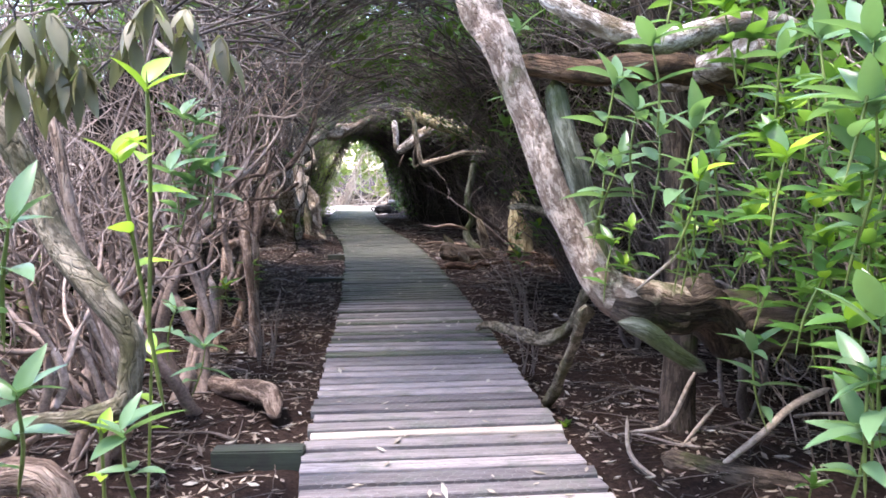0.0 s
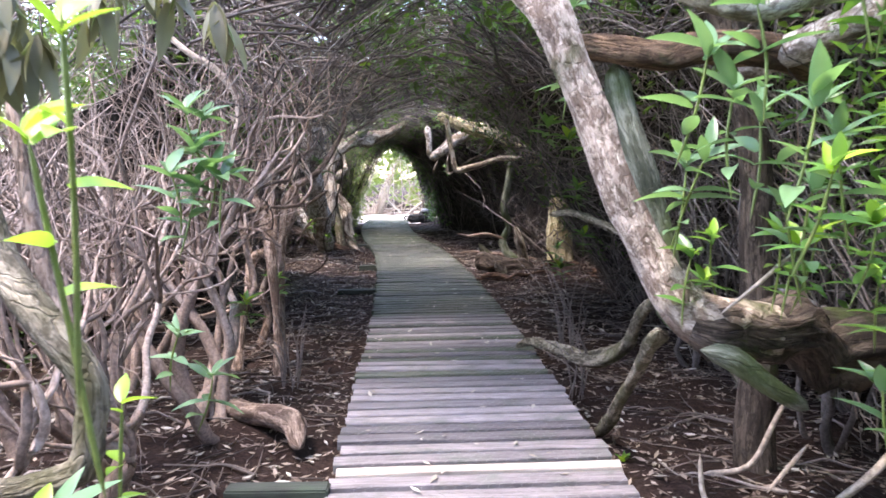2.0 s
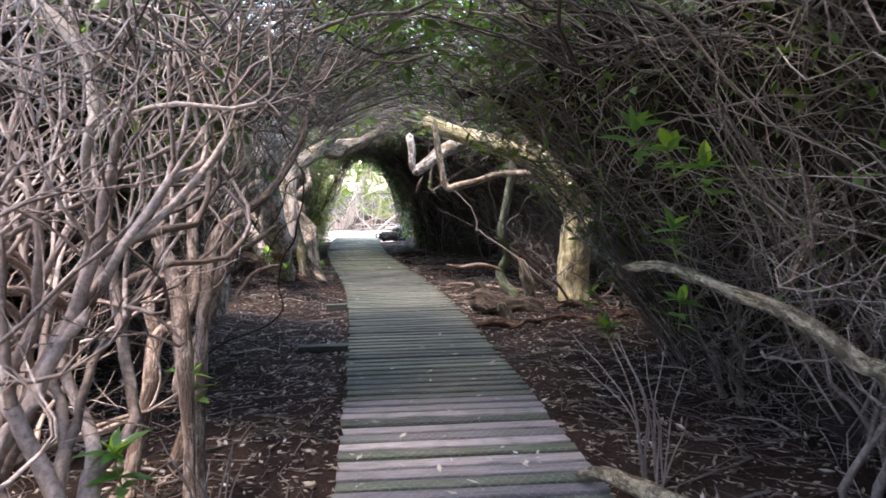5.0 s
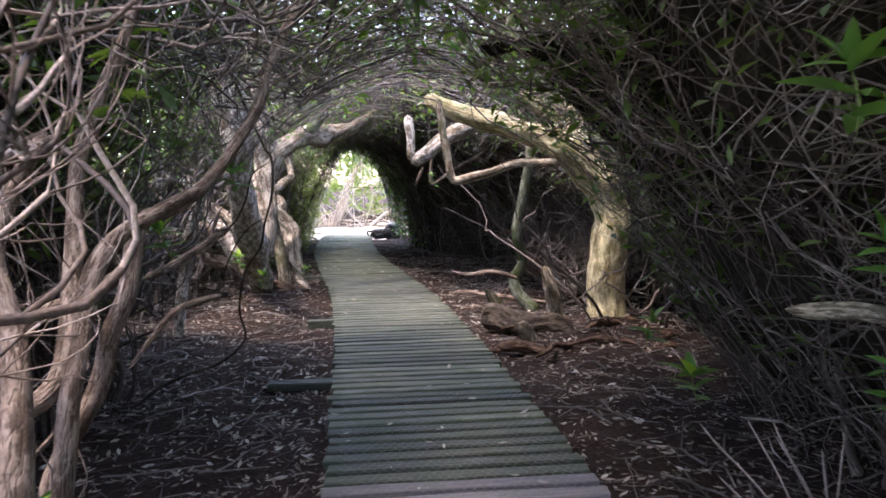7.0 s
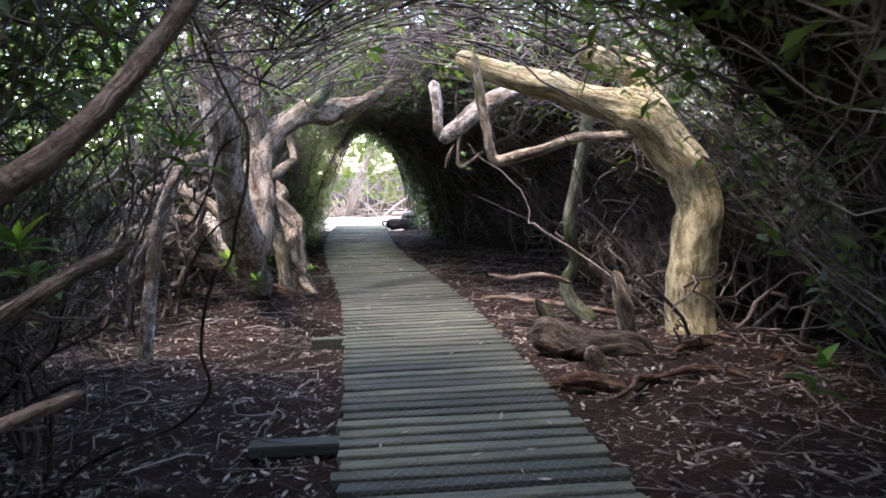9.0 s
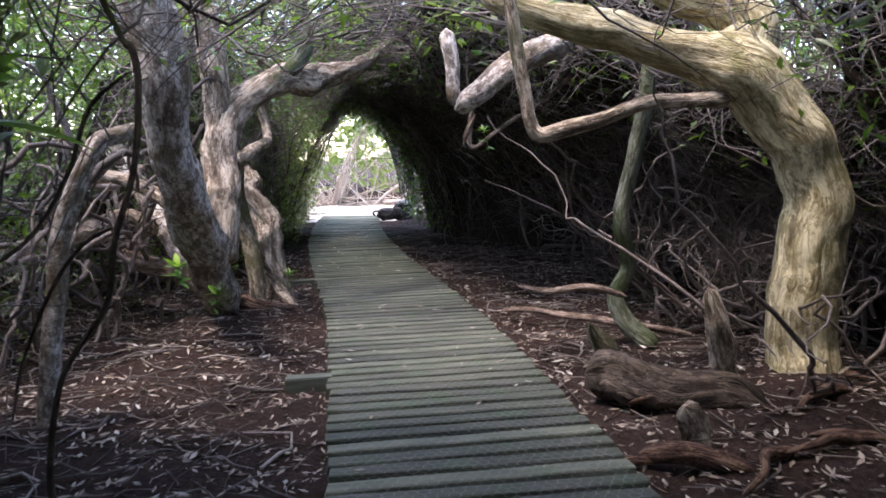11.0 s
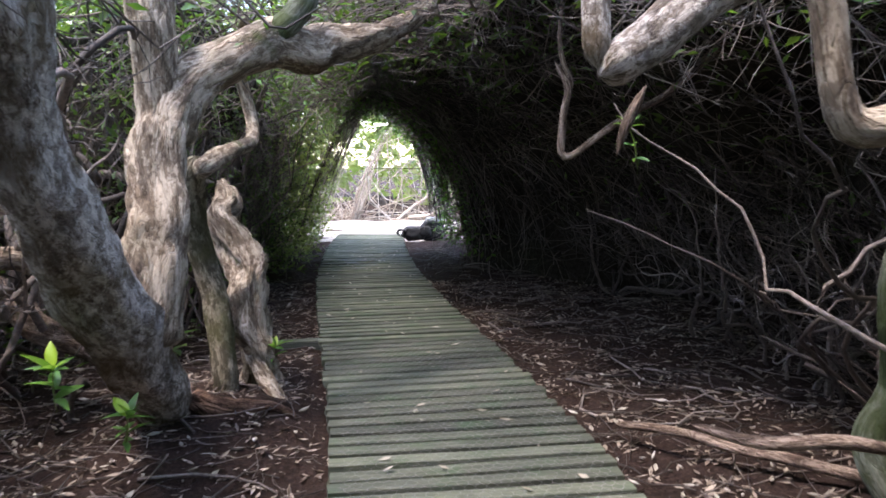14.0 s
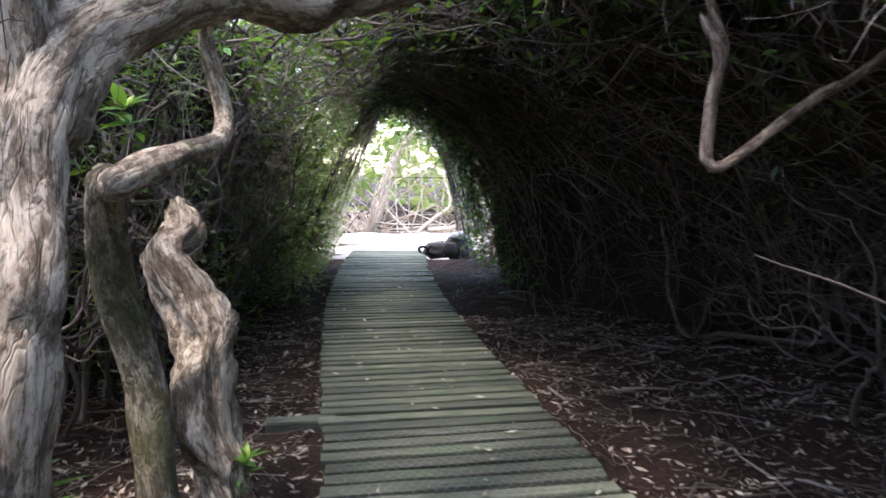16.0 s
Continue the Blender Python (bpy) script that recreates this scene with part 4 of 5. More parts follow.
def stems(n, side, y0, y1, out0, out1, lean, rad, length=(1.8, 3.2), clump=6):
    """Rising crooked stems of bushes, several from one foot, bending in over the walk."""
    p = np.repeat(side_points(n // clump, side, y0, y1, -0.12, -0.08, out0, out1), clump, 0)
    n = len(p)
    p = p + rng.normal(0, 0.07, (n, 3)) * np.array([1, 1, 0])
    way = np.stack([rng.normal(-side * lean, 0.6, n), rng.normal(0, 0.6, n), np.full(n, 0.8)], 1)
    return wander_twigs(p, way, rng.uniform(*length, n), 18, 0.42, rad, 0.006, -0.06)


def leaves_at(points, mat, name, label, size=(0.06, 0.11), ratio=0.34, flat=0.6, simple=False):
    n = len(points)
    d = rng.normal(0, 1, (n, 3))
    d[:, 2] = d[:, 2] * 0.5 - 0.15
    u = rng.normal(0, flat, (n, 3)) + np.array([0, 0, 1.0])
    L = rng.uniform(*size, n)
    V, Q = blades(points, d, u, L, L * rng.uniform(0.8, 1.2, n) * ratio)
    if simple:   # two faces a leaf
        V = V.reshape(-1, 5, 3)[:, [0, 1, 4, 3]].reshape(-1, 3)
        k = np.arange(n)[:, None] * 4
        Q = np.concatenate([k + np.array([0, 2, 1]), k + np.array([0, 3, 2])])
    ob = new(name, fast_mesh(name, V, Q, mat))
    return tagged(ob, label, "foliage", kind="stuff")


def grow(feet, ways, long, rad, levels, wobble=0.15, spread=0.42, keep=1.04, lift=0.05):
    """Forking stems that bend away from the clear way. Gives (points, radii) of each order of branches."""
    p, d, L, r = feet, ways / np.linalg.norm(ways, axis=1, keepdims=True), long, rad
    orders = []
    for level in range(levels):
        n = 8 if level < 2 else 6 if level < 4 else 5
        P, D = [p], [d]
        for k in range(n - 1):
            q = P[-1]
            e = 0.05
            f = hollow(q)
            g = np.stack([hollow(q + np.array([e, 0, 0])) - f, np.zeros(len(q)), hollow(q + np.array([0, 0, e])) - f], 1)
            g /= np.linalg.norm(g, axis=1, keepdims=True) + 1e-6
            push = np.clip((keep + 0.12 - f) * 3.0, 0, 1.2)[:, None]
            d = d + rng.normal(0, wobble, d.shape) + g * push
            d[:, 2] += lift - 0.5 * np.clip(0.15 - q[:, 2], 0, 0.3) * -2
            d /= np.linalg.norm(d, axis=1, keepdims=True)
            P.append(q + d * (L / (n - 1))[:, None])
            D.append(d)
        P, D = np.stack(P, 1), np.stack(D, 1)
        taper = np.linspace(1, 0.72, n)[None]
        R = r[:, None] * taper
        ok = hollow(P).min(axis=1) > keep - 0.16 if level else np.ones(len(P), bool)
        P, D, R, L = P[ok], D[ok], R[ok], L[ok]
        orders.append((P, R))
        # children: two at the tip, some from the side
        tip = np.repeat(np.arange(len(P)), 2)
        side = np.nonzero(rng.random(len(P)) < (0.6 if level < 3 else 0.25))[0]
        who = np.concatenate([tip, side])
        at = np.concatenate([np.full(len(tip), n - 1), rng.integers(n // 2, n - 1, len(side))])
        p = P[who, at] - D[who, at] * 0.004
        d = D[who, at] + rng.normal(0, spread, (len(who), 3))
        d /= np.linalg.norm(d, axis=1, keepdims=True)
        L = L[who] * rng.uniform(0.62, 0.98, len(who))
        r = np.maximum(R[who, at] * rng.uniform(0.6, 0.9, len(who)), 0.0018)
    return orders


def forked_bush(x, y, count, long, rad, levels, mats, label, lean, group, fine=0.006, keep=1.04, spread=0.42, wobble=0.15):
    """A bush of several crooked stems from one foot, forking into branches and twigs."""
    root = thing("bare_bush", (x, y, -0.1), label, "bush", group)
    feet = np.stack([x + rng.normal(0, 0.08, count), y + rng.normal(0, 0.12, count), np.full(count, -0.12)], 1)
    ways = np.stack([rng.normal(lean[0], 0.42, count), rng.normal(lean[1], 0.45, count), rng.uniform(0.8, 1.1, count)], 1)
    orders = grow(feet, ways, long * rng.uniform(0.7, 1.25, count), rad * rng.uniform(0.6, 1.15, count), levels, wobble, spread, keep)
    P, R = orders[0]
    for k in range(len(P)):
        V, Q = tubes(P[k:k + 1], R[k:k + 1] * (1 + 0.35 * (np.arange(R.shape[1]) == 0)), 9)
        hang(new("stem", fast_mesh("stem", V, Q, mats[0])), root)
    for name, a, b, sides, mat in (("branches", 1, 4, 6, mats[0]), ("twigs", 4, levels, 3, mats[1])):
        V, Q, base = [], [], 0
        for P, R in orders[a:b]:
            v, q = tubes(P, R if name != "twigs" else np.minimum(R, fine), sides)
            V.append(v)
            Q.append(q + base)
            base += len(v)
        tagged(hang(new(name, fast_mesh(name, np.concatenate(V), np.concatenate(Q), mat)), root), kind="stuff")
    return root


# left bank: bare bushes, pale near the start, shade put into darker colour further in
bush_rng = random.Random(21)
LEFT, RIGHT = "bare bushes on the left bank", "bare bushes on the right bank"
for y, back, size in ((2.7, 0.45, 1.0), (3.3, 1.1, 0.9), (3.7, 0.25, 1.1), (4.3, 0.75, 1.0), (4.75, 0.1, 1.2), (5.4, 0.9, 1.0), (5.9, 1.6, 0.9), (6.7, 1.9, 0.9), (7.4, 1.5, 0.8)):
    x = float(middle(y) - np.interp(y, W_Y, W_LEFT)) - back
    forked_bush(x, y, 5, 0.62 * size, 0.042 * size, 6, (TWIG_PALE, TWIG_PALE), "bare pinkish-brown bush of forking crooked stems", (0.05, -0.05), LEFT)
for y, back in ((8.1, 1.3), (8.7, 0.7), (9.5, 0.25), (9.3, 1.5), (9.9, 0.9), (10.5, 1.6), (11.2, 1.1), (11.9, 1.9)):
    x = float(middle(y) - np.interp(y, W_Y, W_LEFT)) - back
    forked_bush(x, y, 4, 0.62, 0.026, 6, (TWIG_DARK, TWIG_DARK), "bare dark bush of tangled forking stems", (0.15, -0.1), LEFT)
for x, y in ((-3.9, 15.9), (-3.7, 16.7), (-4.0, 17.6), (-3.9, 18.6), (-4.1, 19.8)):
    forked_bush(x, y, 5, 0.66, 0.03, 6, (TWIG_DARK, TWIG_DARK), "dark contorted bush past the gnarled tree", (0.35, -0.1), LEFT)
# right bank: low branches that sweep up and over
for k in range(8):
    y = 4.4 + 0.58 * k + bush_rng.uniform(-0.15, 0.15)
    x = float(middle(y) + np.interp(y, W_Y, W_RIGHT)) + (0.15, 0.7, 1.2)[k % 3]
    forked_bush(x, y, 4, 0.8, 0.026, 6, (TWIG_MID, TWIG_MID), "dense bare bush of sweeping grey branches", (-0.6, -0.35), RIGHT, 0.004)
# right bank behind the arching tree: stems standing in the hollow
for x, y in ((1.5, 12.9), (2.2, 13.3), (0.95, 13.7), (1.8, 14.3), (2.6, 14.6), (1.1, 15.2), (2.0, 15.8), (1.5, 16.9)):
    forked_bush(x, y, 4, 0.5, 0.022, 6, (TWIG_MID, TWIG_DARK), "dead grey bush of tangled bare branches", (-0.2, -0.1), RIGHT, 0.0045, keep=0.4, spread=0.6, wobble=0.26)
# branches that knit the roof together
n = 420
y = rng.uniform(3.8, 11.5, n)
p = np.stack([middle(y) + rng.choice([-1, 1], n) * rng.uniform(0.6, 2.4, n), y, rng.uniform(2.1, 2.9, n)], 1)
way = np.stack([-np.sign(p[:, 0] - middle(y)) * rng.uniform(0.4, 1.2, n), rng.normal(-0.2, 0.5, n), rng.normal(0.15, 0.3, n)], 1)
P, R = wander_twigs(p, way, rng.uniform(0.8, 2.2, n), 9, 0.3, (0.006, 0.014), 0.003, 0.03, (1.0, 1.25))
brush("roof_branches", "grey-brown branches knitted over the boardwalk", P, R, TWIG_DARK, 5)
P, R = forked(P, R, 2600, 0.6, 0.45)
brush("roof_twigs", "fine grey twigs knitted over the boardwalk", P, np.clip(R, 0.0018, 0.006), TWIG_MID, 3)
q = side_points(6000, -1, 6.8, 11.2, 1.7, 4.2, -0.2, 2.6)
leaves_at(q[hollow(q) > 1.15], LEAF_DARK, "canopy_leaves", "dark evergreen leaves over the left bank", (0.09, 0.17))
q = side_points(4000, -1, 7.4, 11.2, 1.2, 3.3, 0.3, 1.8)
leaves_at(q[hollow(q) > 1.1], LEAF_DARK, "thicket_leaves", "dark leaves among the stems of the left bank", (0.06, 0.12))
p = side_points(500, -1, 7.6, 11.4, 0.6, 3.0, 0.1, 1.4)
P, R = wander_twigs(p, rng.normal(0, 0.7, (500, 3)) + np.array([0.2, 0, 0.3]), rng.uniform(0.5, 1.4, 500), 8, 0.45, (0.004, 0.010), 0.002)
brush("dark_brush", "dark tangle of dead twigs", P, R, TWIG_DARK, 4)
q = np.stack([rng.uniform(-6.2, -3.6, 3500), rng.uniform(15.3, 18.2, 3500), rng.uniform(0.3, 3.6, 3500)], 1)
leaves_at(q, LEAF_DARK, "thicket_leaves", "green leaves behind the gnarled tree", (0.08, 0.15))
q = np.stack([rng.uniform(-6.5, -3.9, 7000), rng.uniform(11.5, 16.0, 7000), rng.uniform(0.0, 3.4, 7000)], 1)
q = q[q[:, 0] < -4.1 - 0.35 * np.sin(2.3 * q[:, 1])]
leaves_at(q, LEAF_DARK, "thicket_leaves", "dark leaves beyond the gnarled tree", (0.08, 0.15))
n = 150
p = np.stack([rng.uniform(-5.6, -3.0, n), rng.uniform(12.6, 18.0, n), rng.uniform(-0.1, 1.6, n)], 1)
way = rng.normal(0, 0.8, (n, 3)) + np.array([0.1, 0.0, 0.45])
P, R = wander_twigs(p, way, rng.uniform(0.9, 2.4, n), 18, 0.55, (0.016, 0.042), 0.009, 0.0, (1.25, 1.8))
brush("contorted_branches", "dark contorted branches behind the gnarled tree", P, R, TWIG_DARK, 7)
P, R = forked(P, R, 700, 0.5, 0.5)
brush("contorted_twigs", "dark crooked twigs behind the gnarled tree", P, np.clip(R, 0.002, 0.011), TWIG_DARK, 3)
# right bank, near part
p = side_points(1300, 1, 3.5, 11.0, 0.2, 2.6, -0.1, 2.2)
way = np.stack([rng.normal(-0.8, 0.3, 1300), rng.normal(-0.5, 0.6, 1300), rng.normal(0.35, 0.35, 1300)], 1)
P4, R4 = wander_twigs(p, way, rng.uniform(0.7, 2.0, 1300), 8, 0.3, (0.004, 0.011), 0.002, -0.02)
brush("dark_brush", "dark arching tangle of dead twigs", P4, R4, TWIG_MID, 4)
P5, R5 = forked(P4, R4, 1500, 0.6, 0.4)
brush("dark_fine_twigs", "fine dark dead twigs", P5, np.minimum(R5, 0.004), TWIG_MID, 3)
P6, R6 = stems(90, 1, 3.5, 22.0, 0.3, 2.6, 0.3, (0.014, 0.032))
brush("dark_stems", "dark bare stems under the brush", P6, R6, TWIG_DARK, 6)
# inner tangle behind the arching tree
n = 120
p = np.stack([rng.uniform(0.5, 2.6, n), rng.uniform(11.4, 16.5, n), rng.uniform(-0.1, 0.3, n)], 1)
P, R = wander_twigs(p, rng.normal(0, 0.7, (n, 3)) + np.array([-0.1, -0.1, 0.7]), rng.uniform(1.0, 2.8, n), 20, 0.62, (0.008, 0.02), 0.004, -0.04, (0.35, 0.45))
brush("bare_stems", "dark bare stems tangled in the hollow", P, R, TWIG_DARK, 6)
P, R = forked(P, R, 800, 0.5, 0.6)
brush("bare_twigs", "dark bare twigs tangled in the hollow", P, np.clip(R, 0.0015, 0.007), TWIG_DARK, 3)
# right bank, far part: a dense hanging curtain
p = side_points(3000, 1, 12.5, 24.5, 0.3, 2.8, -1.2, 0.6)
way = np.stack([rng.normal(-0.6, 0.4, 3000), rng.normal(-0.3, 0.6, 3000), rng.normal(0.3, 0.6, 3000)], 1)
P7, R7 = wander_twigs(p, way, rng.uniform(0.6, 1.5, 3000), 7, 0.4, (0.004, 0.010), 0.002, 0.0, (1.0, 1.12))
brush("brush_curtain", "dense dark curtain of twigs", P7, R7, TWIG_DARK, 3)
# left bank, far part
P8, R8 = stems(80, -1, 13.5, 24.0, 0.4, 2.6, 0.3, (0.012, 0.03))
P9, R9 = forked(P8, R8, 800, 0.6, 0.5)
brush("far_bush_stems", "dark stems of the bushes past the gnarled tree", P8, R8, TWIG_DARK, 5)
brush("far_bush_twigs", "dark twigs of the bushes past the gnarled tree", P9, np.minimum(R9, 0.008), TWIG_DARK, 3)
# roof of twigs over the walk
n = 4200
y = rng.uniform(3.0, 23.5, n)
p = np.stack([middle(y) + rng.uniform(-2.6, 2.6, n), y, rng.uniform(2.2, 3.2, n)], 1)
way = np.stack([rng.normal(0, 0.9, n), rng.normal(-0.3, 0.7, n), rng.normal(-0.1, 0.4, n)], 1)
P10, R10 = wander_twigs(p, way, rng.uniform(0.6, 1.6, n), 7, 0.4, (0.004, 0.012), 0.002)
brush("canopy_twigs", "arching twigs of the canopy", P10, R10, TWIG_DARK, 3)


def canopy(n, y0, y1, ulo, uhi, zlo, zhi):
    y = rng.uniform(y0, y1, n)
    q = np.stack([middle(y) + rng.uniform(ulo, uhi, n), y, rng.uniform(zlo, zhi, n)], 1)
    clump = np.array([noise.noise(Vector(v) * 1.3) for v in q])
    q = q[clump > 0.0]
    u = q[:, 0] - middle(q[:, 1])
    gap = (q[:, 1] > 9.6) & (q[:, 1] < 13.7) & (np.abs(u - 0.8) < 1.6) & (rng.random(len(q)) < 0.65)
    gap |= (q[:, 1] < 7.4) & (u < -0.9) & (rng.random(len(q)) < 0.85)
    gap |= (q[:, 1] > 11.0) & (q[:, 1] < 14.6) & (u < -0.7) & (rng.random(len(q)) < 0.55)
    return q[(hollow(q) > 1.02) & ~gap]


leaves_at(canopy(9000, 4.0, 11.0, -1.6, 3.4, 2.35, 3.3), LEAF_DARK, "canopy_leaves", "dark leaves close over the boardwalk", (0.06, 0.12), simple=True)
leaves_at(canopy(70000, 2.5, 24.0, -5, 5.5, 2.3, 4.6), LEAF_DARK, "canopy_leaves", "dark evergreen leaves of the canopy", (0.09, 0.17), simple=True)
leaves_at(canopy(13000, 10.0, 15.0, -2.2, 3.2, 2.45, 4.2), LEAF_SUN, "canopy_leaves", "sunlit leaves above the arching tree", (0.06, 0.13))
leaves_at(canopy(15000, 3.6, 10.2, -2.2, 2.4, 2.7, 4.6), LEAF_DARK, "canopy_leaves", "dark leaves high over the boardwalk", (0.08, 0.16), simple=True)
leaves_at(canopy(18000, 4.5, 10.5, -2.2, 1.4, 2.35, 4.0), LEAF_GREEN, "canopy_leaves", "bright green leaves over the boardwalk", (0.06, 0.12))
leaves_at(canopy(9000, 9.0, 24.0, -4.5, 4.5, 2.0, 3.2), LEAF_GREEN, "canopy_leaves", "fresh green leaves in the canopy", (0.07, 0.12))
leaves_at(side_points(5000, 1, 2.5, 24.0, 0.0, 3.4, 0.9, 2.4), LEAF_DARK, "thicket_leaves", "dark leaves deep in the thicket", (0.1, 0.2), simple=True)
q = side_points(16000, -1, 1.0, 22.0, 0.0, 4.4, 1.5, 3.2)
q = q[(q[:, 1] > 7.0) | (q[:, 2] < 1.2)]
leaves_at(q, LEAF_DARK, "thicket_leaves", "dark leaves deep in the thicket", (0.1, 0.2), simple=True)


# dark sheets behind the brush, their colour standing in for its shade
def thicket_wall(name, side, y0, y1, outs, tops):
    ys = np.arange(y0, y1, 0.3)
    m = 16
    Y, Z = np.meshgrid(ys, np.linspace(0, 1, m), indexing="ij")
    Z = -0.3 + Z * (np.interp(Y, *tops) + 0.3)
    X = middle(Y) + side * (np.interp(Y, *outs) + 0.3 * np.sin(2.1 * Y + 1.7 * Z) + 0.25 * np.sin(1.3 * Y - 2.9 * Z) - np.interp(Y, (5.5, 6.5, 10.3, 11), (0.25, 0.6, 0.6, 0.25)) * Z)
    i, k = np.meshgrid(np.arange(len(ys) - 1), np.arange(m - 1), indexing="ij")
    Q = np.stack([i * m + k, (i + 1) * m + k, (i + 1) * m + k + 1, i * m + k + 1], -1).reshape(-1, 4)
    tagged(new(name, fast_mesh(name, np.stack([X, Y, Z], -1), Q, THICKET_SHADE)), "dark backing sheet standing in for the shaded depth of the thicket", "thicket", kind="structure")


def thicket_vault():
    """Opaque dark sheet closing the way right and overhead, standing for shaded brush."""
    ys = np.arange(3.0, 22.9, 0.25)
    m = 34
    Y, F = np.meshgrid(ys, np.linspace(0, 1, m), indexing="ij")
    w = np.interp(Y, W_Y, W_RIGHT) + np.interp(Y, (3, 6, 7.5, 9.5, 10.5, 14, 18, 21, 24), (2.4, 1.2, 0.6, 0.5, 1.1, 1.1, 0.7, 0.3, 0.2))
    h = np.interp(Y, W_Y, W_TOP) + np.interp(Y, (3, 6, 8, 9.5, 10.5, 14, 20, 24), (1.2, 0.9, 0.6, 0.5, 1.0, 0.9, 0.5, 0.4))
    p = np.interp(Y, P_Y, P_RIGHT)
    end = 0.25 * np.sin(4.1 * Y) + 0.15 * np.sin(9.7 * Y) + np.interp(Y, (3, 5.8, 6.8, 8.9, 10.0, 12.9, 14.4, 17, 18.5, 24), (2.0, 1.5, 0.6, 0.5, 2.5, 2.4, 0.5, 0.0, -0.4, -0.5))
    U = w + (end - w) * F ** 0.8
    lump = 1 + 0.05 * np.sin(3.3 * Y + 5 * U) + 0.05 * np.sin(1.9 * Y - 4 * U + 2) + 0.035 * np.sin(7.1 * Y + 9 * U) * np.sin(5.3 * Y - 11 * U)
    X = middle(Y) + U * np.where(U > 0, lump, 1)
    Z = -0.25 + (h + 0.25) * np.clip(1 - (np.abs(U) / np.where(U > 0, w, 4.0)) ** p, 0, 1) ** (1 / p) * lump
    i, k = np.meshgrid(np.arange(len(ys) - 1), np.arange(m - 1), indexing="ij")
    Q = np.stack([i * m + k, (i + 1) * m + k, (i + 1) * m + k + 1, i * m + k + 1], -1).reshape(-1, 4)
    tagged(new("wall_east", fast_mesh("wall_east", np.stack([X, Y, Z], -1), Q, THICKET_SHADE)), "dark backing sheet standing in for the shaded mass of brush over the way", "thicket", kind="structure")
    # leaves and twigs that line the sheet
    n = 9000
    a, c = rng.integers(0, len(ys), n), np.where(rng.random(n) < 0.4, rng.integers(m - 8, m, n), rng.integers(4, m, n))
    q = np.stack([X[a, c], Y[a, c], Z[a, c]], 1) + rng.normal(0, 0.16, (n, 3)) * np.where(c > m - 8, 1.8, 1.0)[:, None]
    q[:, 0] -= 0.12
    q[:, 2] -= 0.12
    q = q[(hollow(q) > 0.93) & (q[:, 2] > 0.5)]
    leaves_at(q, LEAF_DARK, "lining_leaves", "dark leaves lining the brush", (0.06, 0.13))
    n = 5200
    a, c = rng.integers(0, len(ys), n), rng.integers(3, m - 1, n)
    p = np.stack([X[a, c] - 0.15, Y[a, c], Z[a, c] - 0.15], 1)
    way = np.stack([X[a, c + 1] - X[a, c], np.zeros(n), Z[a, c + 1] - Z[a, c]], 1)
    way = way / (np.linalg.norm(way, axis=1, keepdims=True) + 1e-6) * rng.choice([-1, 1], (n, 1)) + rng.normal(0, 0.85, (n, 3))
    P, R = wander_twigs(p, way, rng.uniform(0.4, 1.2, n), 6, 0.4, (0.003, 0.008), 0.0015, 0.0, (0.92, 1.15))
    k = 2600
    a2, c2 = rng.integers(int(9.0 / 0.25), len(ys), k), rng.integers(m - 12, m, k)
    p = np.stack([X[a2, c2], Y[a2, c2], Z[a2, c2]], 1)
    P2, R2 = wander_twigs(p, rng.normal(0, 0.6, (k, 3)) + np.array([-0.45, -0.25, -0.15]), rng.uniform(0.3, 0.9, k), 7, 0.4, (0.003, 0.007), 0.0016, 0.02, (0.8, 1.1))
    brush("fringe_twigs", "grey twigs hanging from the edge of the brush", P2, R2, TWIG_MID, 3)
    half = n // 4
    brush("lining_twigs", "thin dark twigs lining the brush", P[:half], R[:half], TWIG_DARK, 3)
    brush("lining_twigs", "thin grey twigs lining the brush", P[half:], R[half:], TWIG_MID, 3)


def near_bush():
    n = 5200
    q = np.stack([rng.uniform(0.75, 2.9, n), rng.uniform(1.9, 4.2, n), rng.uniform(0.8, 2.7, n)], 1)
    q = q[(hollow(q) > 1.0) & (q[:, 0] > 0.62 + 0.2 * q[:, 1] - 0.15 * (q[:, 2] - 1))]
    leaves_at(q, LEAF_GREEN, "bush_leaves", "green leaves of the evergreen bush", (0.07, 0.13), 0.32)
    n = 130
    p = np.stack([rng.uniform(1.2, 2.6, n), rng.uniform(2.0, 4.2, n), rng.uniform(-0.1, 1.2, n)], 1)
    P, R = wander_twigs(p, rng.normal(0, 0.4, (n, 3)) + np.array([0, 0, 1.0]), rng.uniform(0.4, 1.4, n), 7, 0.35, (0.003, 0.008), 0.002)
    brush("bush_shoots", "thin upright shoots of the evergreen bush", P, R, TWIG_PALE, 4)


